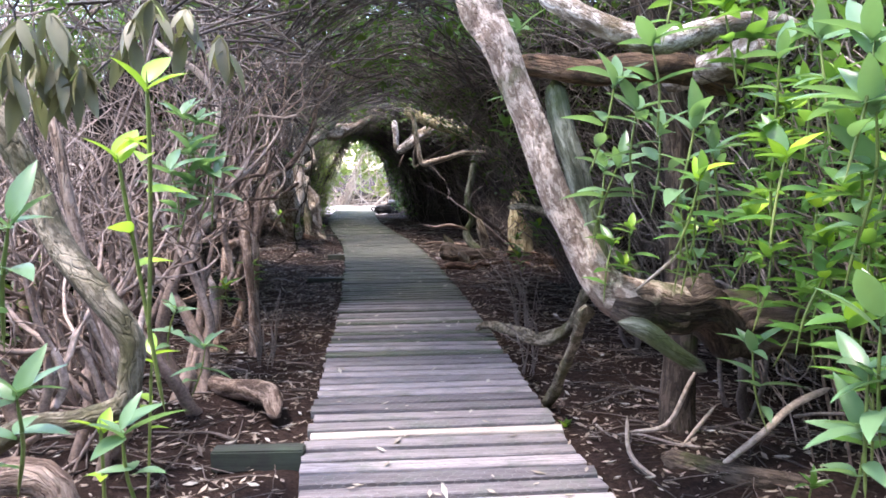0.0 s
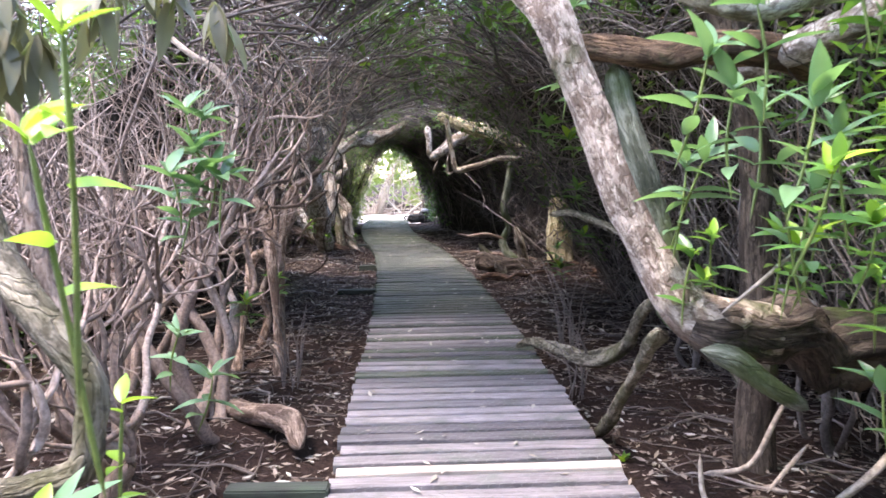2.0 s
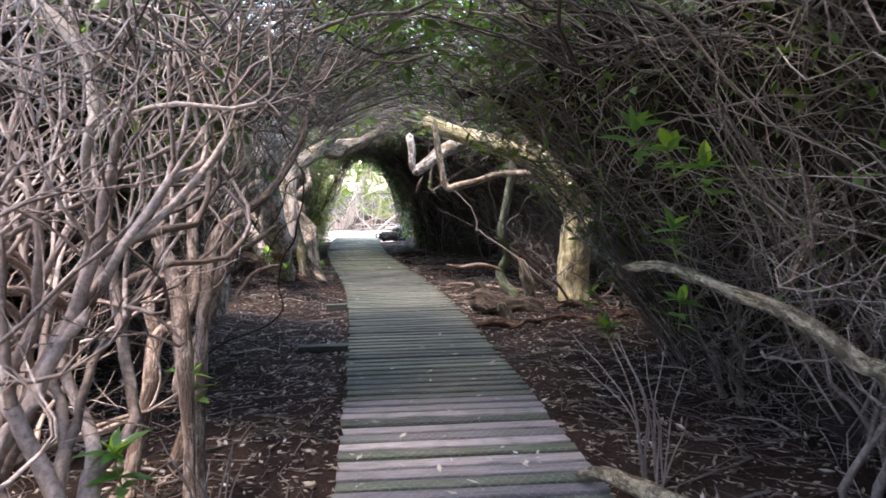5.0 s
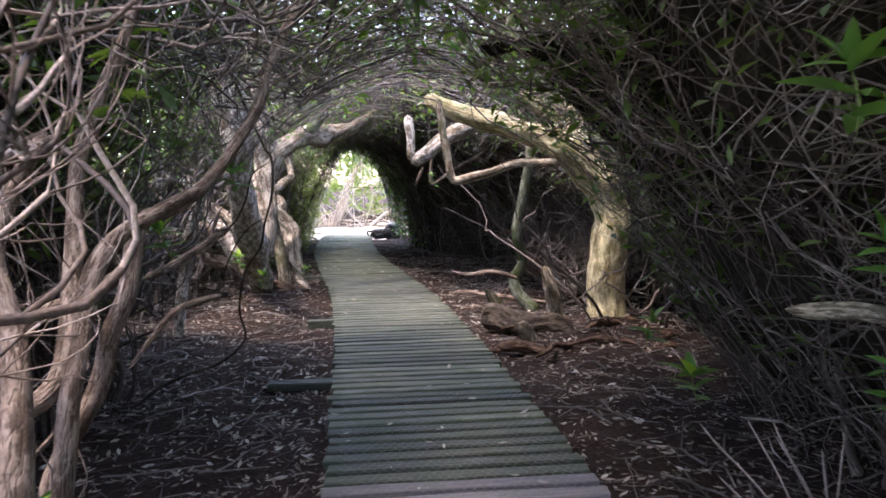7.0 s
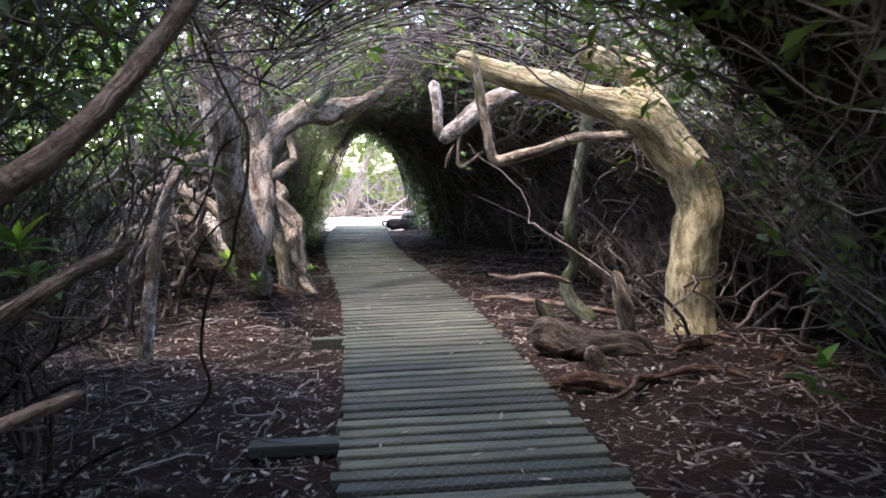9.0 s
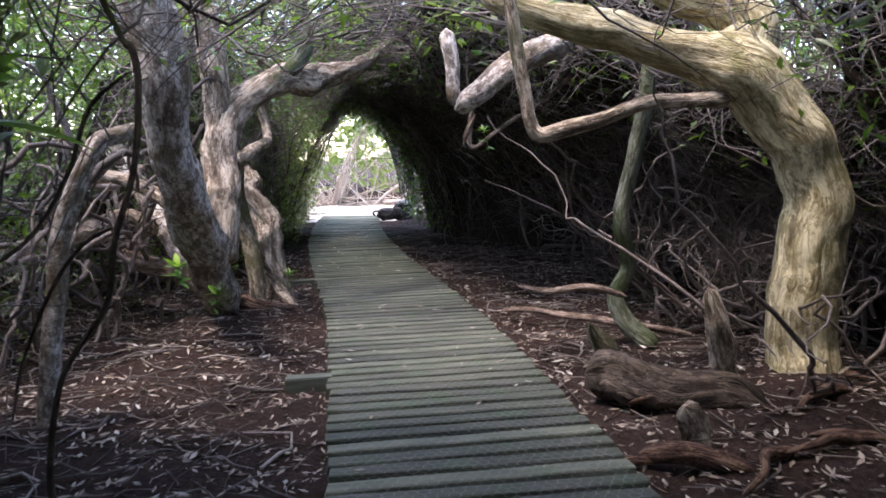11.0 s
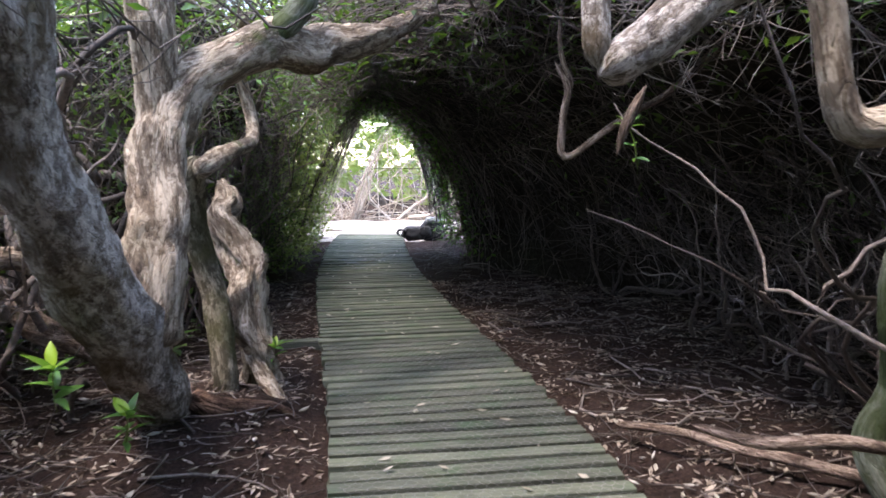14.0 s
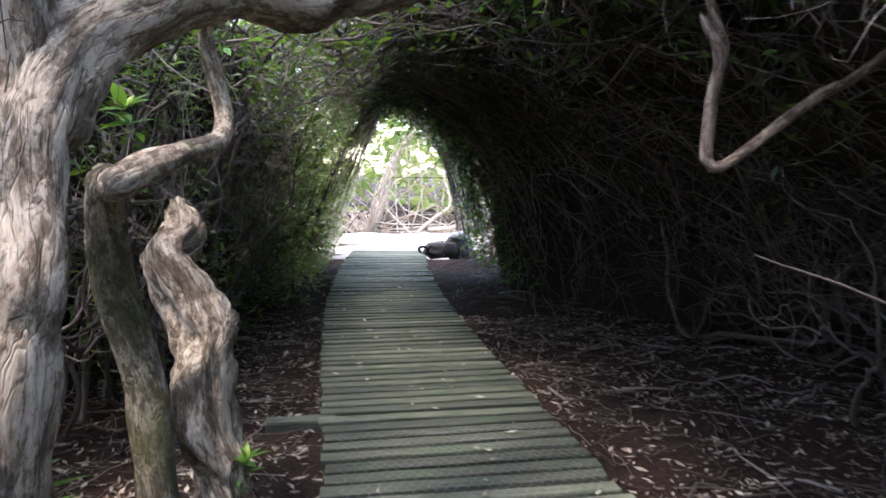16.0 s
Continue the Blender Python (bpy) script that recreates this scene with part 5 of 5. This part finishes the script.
def close_behind():
    """Added, unseen thicket that closes off sky light behind and beside the start."""
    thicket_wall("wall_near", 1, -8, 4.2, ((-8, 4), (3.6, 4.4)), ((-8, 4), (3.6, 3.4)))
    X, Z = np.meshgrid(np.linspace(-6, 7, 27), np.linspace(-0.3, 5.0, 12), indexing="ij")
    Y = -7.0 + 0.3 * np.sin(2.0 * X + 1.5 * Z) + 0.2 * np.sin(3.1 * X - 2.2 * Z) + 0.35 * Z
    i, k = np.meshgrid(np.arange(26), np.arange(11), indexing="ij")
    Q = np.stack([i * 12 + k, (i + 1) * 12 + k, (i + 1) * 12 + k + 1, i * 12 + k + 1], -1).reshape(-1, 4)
    tagged(new("wall_south", fast_mesh("wall_south", np.stack([X, Y, Z], -1), Q, THICKET_SHADE)), "dark backing sheet standing in for the shaded depth of the thicket", "thicket", kind="structure")
    q = np.stack([rng.uniform(-4.5, 5, 14000), rng.uniform(-7, -2.2, 14000), rng.uniform(2.5, 4.6, 14000)], 1)
    leaves_at(q, LEAF_DARK, "back_leaves", "unseen dark leaves added over the start to block sky light", (0.12, 0.22), simple=True)
    for side in (-1, 1):
        q = side_points(4000, side, -7, 1.5, 0.0, 3.6, 0.3, 2.2)
        leaves_at(q, LEAF_DARK, "back_leaves", "unseen dark leaves added beside the start to block sky light", (0.1, 0.2), simple=True)


near_bush()
n = 6500
q = np.stack([middle(9.0) + rng.normal(1.4, 0.6, n), rng.normal(9.2, 0.8, n), rng.normal(2.5, 0.4, n)], 1)
leaves_at(q[hollow(q) > 1.0], LEAF_DARK, "canopy_leaves", "dark leaves at the edge of the brush", (0.05, 0.1))
close_behind()
thicket_vault()
thicket_wall("wall_west", -1, -8, 23.6, ((-8, 5, 6.5, 10.5, 12, 15.5, 17, 21, 23.6), (4.8, 4.6, 3.9, 3.9, 5.2, 5.0, 2.6, 2.1, 1.9)), ((-8, 6, 7.4, 10.8, 11.8, 15.8, 17, 24), (1.7, 1.5, 3.6, 4.0, 1.3, 1.1, 3.0, 2.8)))
q = np.stack([rng.uniform(-4.2, -1.6, 3600), rng.uniform(15.6, 19.5, 3600), rng.uniform(1.9, 3.4, 3600)], 1)
leaves_at(q[hollow(q) > 1.0], LEAF_DARK, "canopy_leaves", "dark leaves behind the gnarled limb", (0.05, 0.1), simple=True)
q = side_points(7000, -1, 16.3, 23.6, 0.0, 3.0, -0.1, 0.8)
leaves_at(q[hollow(q) > 1.0], LEAF_DARK, "thicket_leaves", "dark leaves of the far left bushes", (0.05, 0.11))
n = 7000
a = rng.uniform(0, math.pi, n)
y = rng.uniform(20.5, 25.4, n)
q = np.stack([middle(y) + np.cos(a) * 1.5, y, np.sin(a) * 2.4], 1)
q = clear_of(q * 1.0, rng.uniform(0.74, 1.2, n)) + rng.normal(0, 0.1, (n, 3))
q = q[q[:, 2] > 0.15]
leaves_at(q[::2], LEAF_GREEN, "edge_leaves", "green leaves round the mouth of the tunnel", (0.06, 0.13))
leaves_at(q[1::2], LEAF_DARK, "edge_leaves", "dark leaves round the mouth of the tunnel", (0.06, 0.13))
n = 700
a = rng.uniform(0, 1.9, n)
y = rng.uniform(19.5, 24.8, n)
q = np.stack([middle(y) + np.cos(a) * 1.6, y, np.sin(a) * 2.5], 1)
P, R = wander_twigs(q, rng.normal(0, 0.7, (n, 3)) + np.array([-0.4, -0.3, -0.1]), rng.uniform(0.3, 0.9, n), 6, 0.4, (0.004, 0.008), 0.0018, 0.0, (0.74, 1.1))
brush("edge_twigs", "thin twigs round the mouth of the tunnel", P, R, TWIG_MID, 3)


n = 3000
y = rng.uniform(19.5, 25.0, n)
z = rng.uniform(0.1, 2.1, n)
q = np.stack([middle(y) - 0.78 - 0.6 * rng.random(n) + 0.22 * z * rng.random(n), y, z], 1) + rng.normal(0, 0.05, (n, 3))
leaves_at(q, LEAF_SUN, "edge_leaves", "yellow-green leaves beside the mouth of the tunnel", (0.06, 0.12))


# ---- the clearing at the far end ----
def far_end():
    n = 800
    p = np.stack([rng.uniform(-7.0, 2.5, n), rng.uniform(30.7, 32.3, n), np.full(n, -0.1)], 1)
    way = np.stack([rng.normal(0, 0.7, n), rng.normal(-0.2, 0.5, n), rng.uniform(0.3, 1.0, n)], 1)
    P, R = wander_twigs(p, way, rng.uniform(0.5, 1.6, n), 9, 0.55, (0.010, 0.024), 0.005)
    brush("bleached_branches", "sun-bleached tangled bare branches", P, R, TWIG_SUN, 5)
    tree("pale_tree", "pale sinuous trunk in full sun", [
        ("trunk", [(-2.9, 30.9, -0.1, 0.05), (-2.45, 31.0, 0.3, 0.045), (-2.05, 31.1, 0.6, 0.04), (-2.1, 31.2, 1.0, 0.035), (-2.3, 31.5, 1.6, 0.025)], TWIG_SUN, dict(knots=0.2, sides=12)),
        ("branch", [(-2.6, 30.8, 0.02, 0.05), (-1.9, 30.8, 0.1, 0.05), (-1.35, 30.8, 0.35, 0.045), (-1.45, 30.9, 0.75, 0.04), (-1.8, 31.1, 0.95, 0.035)], TWIG_SUN, dict(knots=0.2, sides=12)),
    ])
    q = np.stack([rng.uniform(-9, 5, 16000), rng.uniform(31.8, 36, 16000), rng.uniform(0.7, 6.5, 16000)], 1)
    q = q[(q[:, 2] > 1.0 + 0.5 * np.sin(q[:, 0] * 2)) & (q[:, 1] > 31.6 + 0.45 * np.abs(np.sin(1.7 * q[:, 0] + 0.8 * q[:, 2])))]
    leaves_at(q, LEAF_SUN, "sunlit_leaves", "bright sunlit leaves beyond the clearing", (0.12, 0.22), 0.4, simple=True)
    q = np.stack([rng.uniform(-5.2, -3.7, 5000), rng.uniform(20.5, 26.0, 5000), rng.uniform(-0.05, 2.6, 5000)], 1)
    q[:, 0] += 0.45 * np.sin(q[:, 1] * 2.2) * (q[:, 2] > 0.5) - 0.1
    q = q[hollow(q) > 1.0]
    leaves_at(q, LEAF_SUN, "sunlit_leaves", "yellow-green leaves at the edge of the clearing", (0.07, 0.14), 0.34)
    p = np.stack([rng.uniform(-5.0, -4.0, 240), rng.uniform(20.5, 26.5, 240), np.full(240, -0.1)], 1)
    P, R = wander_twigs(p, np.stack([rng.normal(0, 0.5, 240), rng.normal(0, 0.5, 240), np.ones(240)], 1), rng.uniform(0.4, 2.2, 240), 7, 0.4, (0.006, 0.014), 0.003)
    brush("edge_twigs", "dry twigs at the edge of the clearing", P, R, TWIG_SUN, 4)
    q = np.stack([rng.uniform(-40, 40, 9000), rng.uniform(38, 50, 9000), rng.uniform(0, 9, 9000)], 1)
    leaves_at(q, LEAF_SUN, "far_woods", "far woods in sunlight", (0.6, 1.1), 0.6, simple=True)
    # unseen backing bushes, added to close the place behind the start
    q = np.stack([rng.uniform(-14, 14, 7000), rng.uniform(-13, -9, 7000), rng.uniform(0, 3.0, 7000)], 1)
    leaves_at(q, LEAF_DARK, "back_woods", "unseen backing bushes added behind the start of the boardwalk", (0.3, 0.6), 0.5, simple=True)


far_end()


# ---- loose bag by the path ----
def bag():
    root = thing("bag", (-1.9, 25.3, -0.08), "black bag with a pale grey lid dumped beside the boardwalk", "bag")

    def lump(name, at, size, mat, seed, pinch=0.12, label=""):
        bm = bmesh.new()
        bmesh.ops.create_icosphere(bm, subdivisions=4, radius=1)
        for v in bm.verts:
            c = v.co.copy()
            v.co = Vector([math.copysign(abs(k) ** 0.72, k) for k in c])
            v.co *= 1 + pinch * noise.noise(c * 2.2 + Vector((seed, 0, 0))) + 0.5 * pinch * noise.noise(c * 6 + Vector((seed, 0, 0)))
            v.co = Vector((at[0] + v.co.x * size[0], at[1] + v.co.y * size[1], at[2] + v.co.z * size[2]))
        me = bpy.data.meshes.new(name)
        bm.to_mesh(me)
        bm.free()
        me.materials.append(mat)
        for f in me.polygons:
            f.use_smooth = True
        tagged(hang(new(name, me), root), label=label)

    lump("body", (-1.72, 25.4, 0.12), (0.24, 0.2, 0.22), FABRIC, 1)
    lump("lid", (-1.70, 25.36, 0.34), (0.18, 0.17, 0.06), FABRIC_GREY, 2, 0.15, "pale grey lid")
    lump("bundle", (-2.10, 25.3, 0.07), (0.24, 0.16, 0.14), FABRIC, 3, 0.25)
    lump("pocket", (-1.86, 25.2, 0.12), (0.12, 0.07, 0.11), FABRIC, 4)
    hang(new("strap", limb_mesh("strap", [(-2.2, 25.2, 0.1, 0.025), (-2.35, 25.15, 0.16, 0.025), (-2.42, 25.1, 0.12, 0.028), (-2.36, 25.1, 0.03, 0.025)], FABRIC, sides=8)), root)


bag()


# ---- litter ----
def litter():
    n = 34000
    y = rng.uniform(1.0, 20.0, n)
    u = rng.uniform(0.68, 3.4, n) * rng.choice([-1, 1], n)
    x = middle(y) + u
    c = np.stack([x, y, ground_height(x, y) + 0.006], 1)
    d = rng.normal(0, 1, (n, 3))
    d[:, 2] *= 0.12
    L = rng.uniform(0.02, 0.085, n)
    V, Q = blades(c, d, rng.normal(0, 0.25, (n, 3)) + np.array([0, 0, 1.0]), L, L * 0.3, 0.3, -0.1)
    tagged(new("leaf_litter", fast_mesh("leaf_litter", V, Q, LEAF_DRY)), "dry tan and brown fallen leaves", "litter", kind="stuff")
    pick = rng.random(n) < 0.09
    V, Q = blades(c[pick] + np.array([0, 0, 0.008]), d[pick], rng.normal(0, 0.25, (pick.sum(), 3)) + np.array([0, 0, 1.0]), L[pick] * 1.1, L[pick] * 0.36, 0.3, -0.1)
    tagged(new("pale_litter", fast_mesh("pale_litter", V, Q, LEAF_PALE)), "bleached fallen leaves scattered on the soil", "litter", kind="stuff")
    n = 5600
    y = rng.uniform(1.0, 24.0, n)
    u = rng.uniform(0.7, 3.6, n) * rng.choice([-1, 1], n)
    x = middle(y) + u
    s = np.stack([x, y, ground_height(x, y) + 0.008], 1)
    way = rng.normal(0, 1, (n, 3))
    way[:, 2] = 0.02
    way /= np.linalg.norm(way, axis=1, keepdims=True)
    L = rng.uniform(0.1, 0.55, n)
    P = [s + way * (L * t)[:, None] + np.stack([rng.normal(0, 0.012, n), rng.normal(0, 0.012, n), np.abs(rng.normal(0, 0.012, n))], 1) for t in (0, 0.33, 0.66, 1)]
    P = np.stack(P, 1)
    ok = np.abs(P[..., 0] - middle(P[..., 1])).min(axis=1) > 0.7
    P = P[ok]
    R = np.linspace(1, 0.5, 4)[None] * rng.uniform(0.002, 0.007, len(P))[:, None]
    V, Q = tubes(P, R, 3)
    tagged(new("twig_litter", fast_mesh("twig_litter", V, Q, TWIG_DARK)), "fallen dead twigs on the soil", "litter", kind="stuff")
    # larger fallen sticks
    n = 380
    y = rng.uniform(2.0, 22.0, n)
    x = middle(y) + rng.uniform(0.95, 3.4, n) * rng.choice([-1, 1], n)
    s = np.stack([x, y, ground_height(x, y) + 0.012], 1)
    ang = rng.uniform(0, 2 * math.pi, n)
    P, bend = [s], rng.normal(0, 0.5, n)
    for k in range(5):
        ang = ang + bend + rng.normal(0, 0.3, n)
        s = s + np.stack([np.cos(ang), np.sin(ang), np.zeros(n)], 1) * rng.uniform(0.06, 0.2, n)[:, None]
        s[:, 2] = ground_height(s[:, 0], s[:, 1]) + np.abs(rng.normal(0.012, 0.02, n))
        P.append(s)
    P = np.stack(P, 1)
    P = P[np.abs(P[..., 0] - middle(P[..., 1])).min(axis=1) > 0.72]
    R = np.linspace(1, 0.4, 6)[None] * rng.uniform(0.005, 0.014, len(P))[:, None]
    V, Q = tubes(P, R, 5)
    tagged(new("stick_litter", fast_mesh("stick_litter", V, Q, TWIG_MID)), "fallen dead sticks on the soil", "litter", kind="stuff")
    n = 230
    y = rng.uniform(3.0, 24.0, n)
    c = np.stack([middle(y) + rng.uniform(-0.65, 0.65, n), y, np.full(n, 0.012)], 1)
    d = rng.normal(0, 1, (n, 3))
    d[:, 2] *= 0.05
    L = rng.uniform(0.03, 0.085, n)
    V, Q = blades(c, d, rng.normal(0, 0.2, (n, 3)) + np.array([0, 0, 1.0]), L, L * 0.35, 0.3, -0.1)
    tagged(new("leaf_litter", fast_mesh("board_leaves", V, Q, LEAF_PALE)), "pale fallen leaves lying on the planks", "litter", kind="stuff")


litter()


# ---- leafy shoots ----
def leaf_mesh(name, mat, length, ratio):
    """One broad leaf with a folded midrib and a curled tip, along y."""
    bm = bmesh.new()
    rows = []
    for i in range(7):
        t = i / 6
        w = length * ratio * 0.5 * (math.sin(math.pi * min(1, 0.04 + t * 0.96) ** 0.8)) ** 0.85 if i < 6 else 0.0005
        z = -length * 0.22 * t * t
        rows.append([bm.verts.new((s * w, t * length, z + abs(s) * w * 0.35)) for s in (-1, 0, 1)])
    for a, b in zip(rows, rows[1:]):
        for k in (0, 1):
            bm.faces.new((a[k], a[k + 1], b[k + 1], b[k]))
    for f in bm.faces:
        f.smooth = True
    me = bpy.data.meshes.new(name)
    bm.to_mesh(me)
    bm.free()
    me.materials.append(mat)
    return me


LEAVES = {}
for key, mat, length, ratio in (("lime", LEAF_LIME, 0.085, 0.45), ("green", LEAF_GREEN, 0.10, 0.33), ("grey", LEAF_GREY, 0.11, 0.32), ("olive", LEAF_OLIVE, 0.11, 0.3)):
    LEAVES[key] = [leaf_mesh("leaf", mat, length * s, ratio) for s in (0.8, 1.0, 1.15)]
SHOOT = plain_mat("green_shoot", (0.16, 0.22, 0.05), 0.5)
shoot_rng = random.Random(12)


def shoot(x, y, z, size, kind, count=9, droop=0.0, stalk=0.3):
    """A leafy shoot: rosettes of leaves up a thin stalk whose top is at x, y, z."""
    r = shoot_rng
    foot = (x + r.uniform(-0.08, 0.08), y + r.uniform(-0.05, 0.1), z - stalk)
    words = {"lime": "young lime-green leafy shoot", "green": "fresh green leafy shoot of an evergreen shrub", "grey": "bluish-green leafy shoot of an evergreen shrub", "olive": "wilted olive leaves drooping from a twig"}
    root = thing("leafy_shoot", foot, words[kind], "shoot", "leafy shoots")
    top = Vector((x, y, z))
    hang(new("stalk", limb_mesh("stalk", [(*foot, 0.0045), tuple((Vector(foot) + top) / 2 + Vector((r.uniform(-0.02, 0.02), 0, 0))) + (0.0038,), (x, y, z, 0.0025)], SHOOT, sides=6, wander=1.0)), root)
    for k in range(count):
        f = k / max(1, count - 1)
        at = top.lerp(Vector(foot), min(1.0, 0.3 / stalk) * (r.uniform(0.0, 0.13) if f < 0.6 else r.uniform(0.38, 0.5) if f < 0.9 else 0.7))
        ob = new("leaf", r.choice(LEAVES["lime" if (kind == "green" and f < 0.25 and r.random() < 0.5) else kind]))
        pitch = (60 - 90 * f if f < 0.6 else 15) + r.uniform(-18, 18)
        if droop:
            pitch = -60 + r.uniform(-20, 20)
        ob.matrix_world = Matrix.Translation(at) @ pose(0, 0, 0, 0, 0, k * 137.5 + r.uniform(-20, 20)) @ pose(0, 0, 0, pitch, r.uniform(-25, 25), 0) @ Matrix.Scale(size * r.uniform(0.8, 1.15), 4)
        hang(ob, root)


for x, y, z, s in [(0.92, 2.0, 1.47, 1.0), (1.09, 2.1, 1.23, 1.0), (1.25, 2.3, 1.37, 1.0), (1.16, 2.0, 1.24, 1.0), (1.04, 2.5, 1.27, 0.9), (1.13, 2.3, 1.03, 0.9), (1.05, 1.9, 1.04, 1.0), (1.25, 2.4, 1.72, 1.0), (0.9, 2.2, 1.91, 1.0), (1.2, 2.6, 1.65, 0.9), (1.09, 2.0, 1.53, 1.0), (0.98, 2.7, 1.22, 0.8), (1.07, 1.8, 0.89, 1.0), (1.35, 2.6, 0.29, 0.7), (0.67, 2.9, 1.15, 0.8), (0.71, 4.2, -0.05, 0.6), (1.28, 2.2, 1.08, 1.0)]:
    for k in range(3 if z > 1.05 else 1):
        shoot(x + k * shoot_rng.uniform(-0.12, 0.12), y + k * shoot_rng.uniform(0.0, 0.12), z + k * shoot_rng.uniform(-0.12, 0.1), (1.2 - 0.15 * k) * s, "green", 12, stalk=0.26)
for x, y, z, s in [(1.02, 2.4, 0.85, 1.1), (0.74, 2.2, 1.57, 1.0), (0.62, 2.4, 1.62, 1.0), (0.63, 2.3, 1.81, 1.0), (0.91, 1.6, 1.7, 1.1), (0.92, 1.6, 1.56, 1.1), (0.9, 1.5, 1.12, 1.1), (0.99, 2.0, 1.78, 1.0), (0.62, 2.6, 1.46, 0.9), (0.87, 2.5, 1.36, 0.8), (0.95, 1.6, 0.85, 1.0), (0.34, 3.4, 2.05, 1.0)]:
    for k in range(2 if z > 1.05 else 1):
        shoot(x + k * shoot_rng.uniform(-0.12, 0.12), y + k * shoot_rng.uniform(0.0, 0.12), z - k * shoot_rng.uniform(0.0, 0.15), 1.2 * s, "grey", 10)
for x, y, z, s in [(-0.51, 1.3, 1.59, 1.0), (-0.59, 1.35, 1.45, 1.0), (-0.76, 1.9, 0.95, 0.9), (-0.74, 1.55, 0.89, 0.8)]:
    shoot(x, y, z, 0.9 * s, "lime", 6, stalk=z + 0.08 if z < 0.97 else 0.5)
for x, y, z, s in [(-1.05, 3.1, 1.51, 1.1), (-1.08, 3.1, 1.65, 1.0), (-0.97, 3.1, 1.45, 1.0), (-1.1, 3.0, 1.43, 1.1), (-1.05, 3.1, 1.35, 0.9), (-1.05, 3.2, 1.64, 0.9), (-0.95, 3.1, 1.41, 0.9), (-0.65, 1.45, 0.9, 0.8), (-1.01, 3.1, 0.68, 1.0), (-0.7, 1.2, 1.35, 0.8), (-0.74, 1.25, 1.04, 0.8), (-1.13, 3.1, 0.84, 0.9)]:
    shoot(x, y, z, 1.15 * s, "grey", 10, stalk=0.24)
for x, y, z, s in [(0.51, 6.2, 1.79, 1.1), (0.67, 6.2, 1.7, 1.0), (0.8, 6.1, 1.61, 1.0), (0.76, 6.4, 1.31, 1.0), (0.81, 6.4, 0.94, 0.8), (-1.61, 6.2, 0.63, 0.8), (-1.55, 5.2, 0.6, 1.0), (-1.87, 9.2, 1.58, 1.3), (-1.91, 8.0, 1.27, 1.1), (0.92, 9.2, 0.57, 1.0), (0.84, 8.2, 0.46, 1.2), (-2.88, 13.2, 0.63, 0.9), (-2.63, 13.3, 0.39, 0.8), (-2.75, 14.0, 0.62, 0.9), (-2.42, 15.0, 0.28, 0.8), (-3.34, 16.0, 1.82, 1.2), (-2.72, 17.0, 2.45, 1.0), (-0.57, 13.2, 1.6, 0.4)]:
    shoot(x, y, z, 1.35 * s, "green", 14, stalk=0.2)
for x, y, z, s in [(-1.06, 1.9, 1.8, 1.0), (-0.98, 1.9, 1.81, 1.0), (-0.95, 2.0, 1.7, 1.0), (-1.0, 2.0, 1.73, 1.0), (-0.84, 2.2, 1.91, 1.0), (-0.74, 2.2, 1.89, 1.0), (-0.68, 2.3, 1.83, 1.0), (-0.85, 2.1, 1.84, 1.0), (-1.08, 2.0, 1.7, 1.0), (-1.04, 1.8, 1.7, 1.0)]:
    shoot(x, y, z, s, "olive", 9, droop=1.0, stalk=0.12)
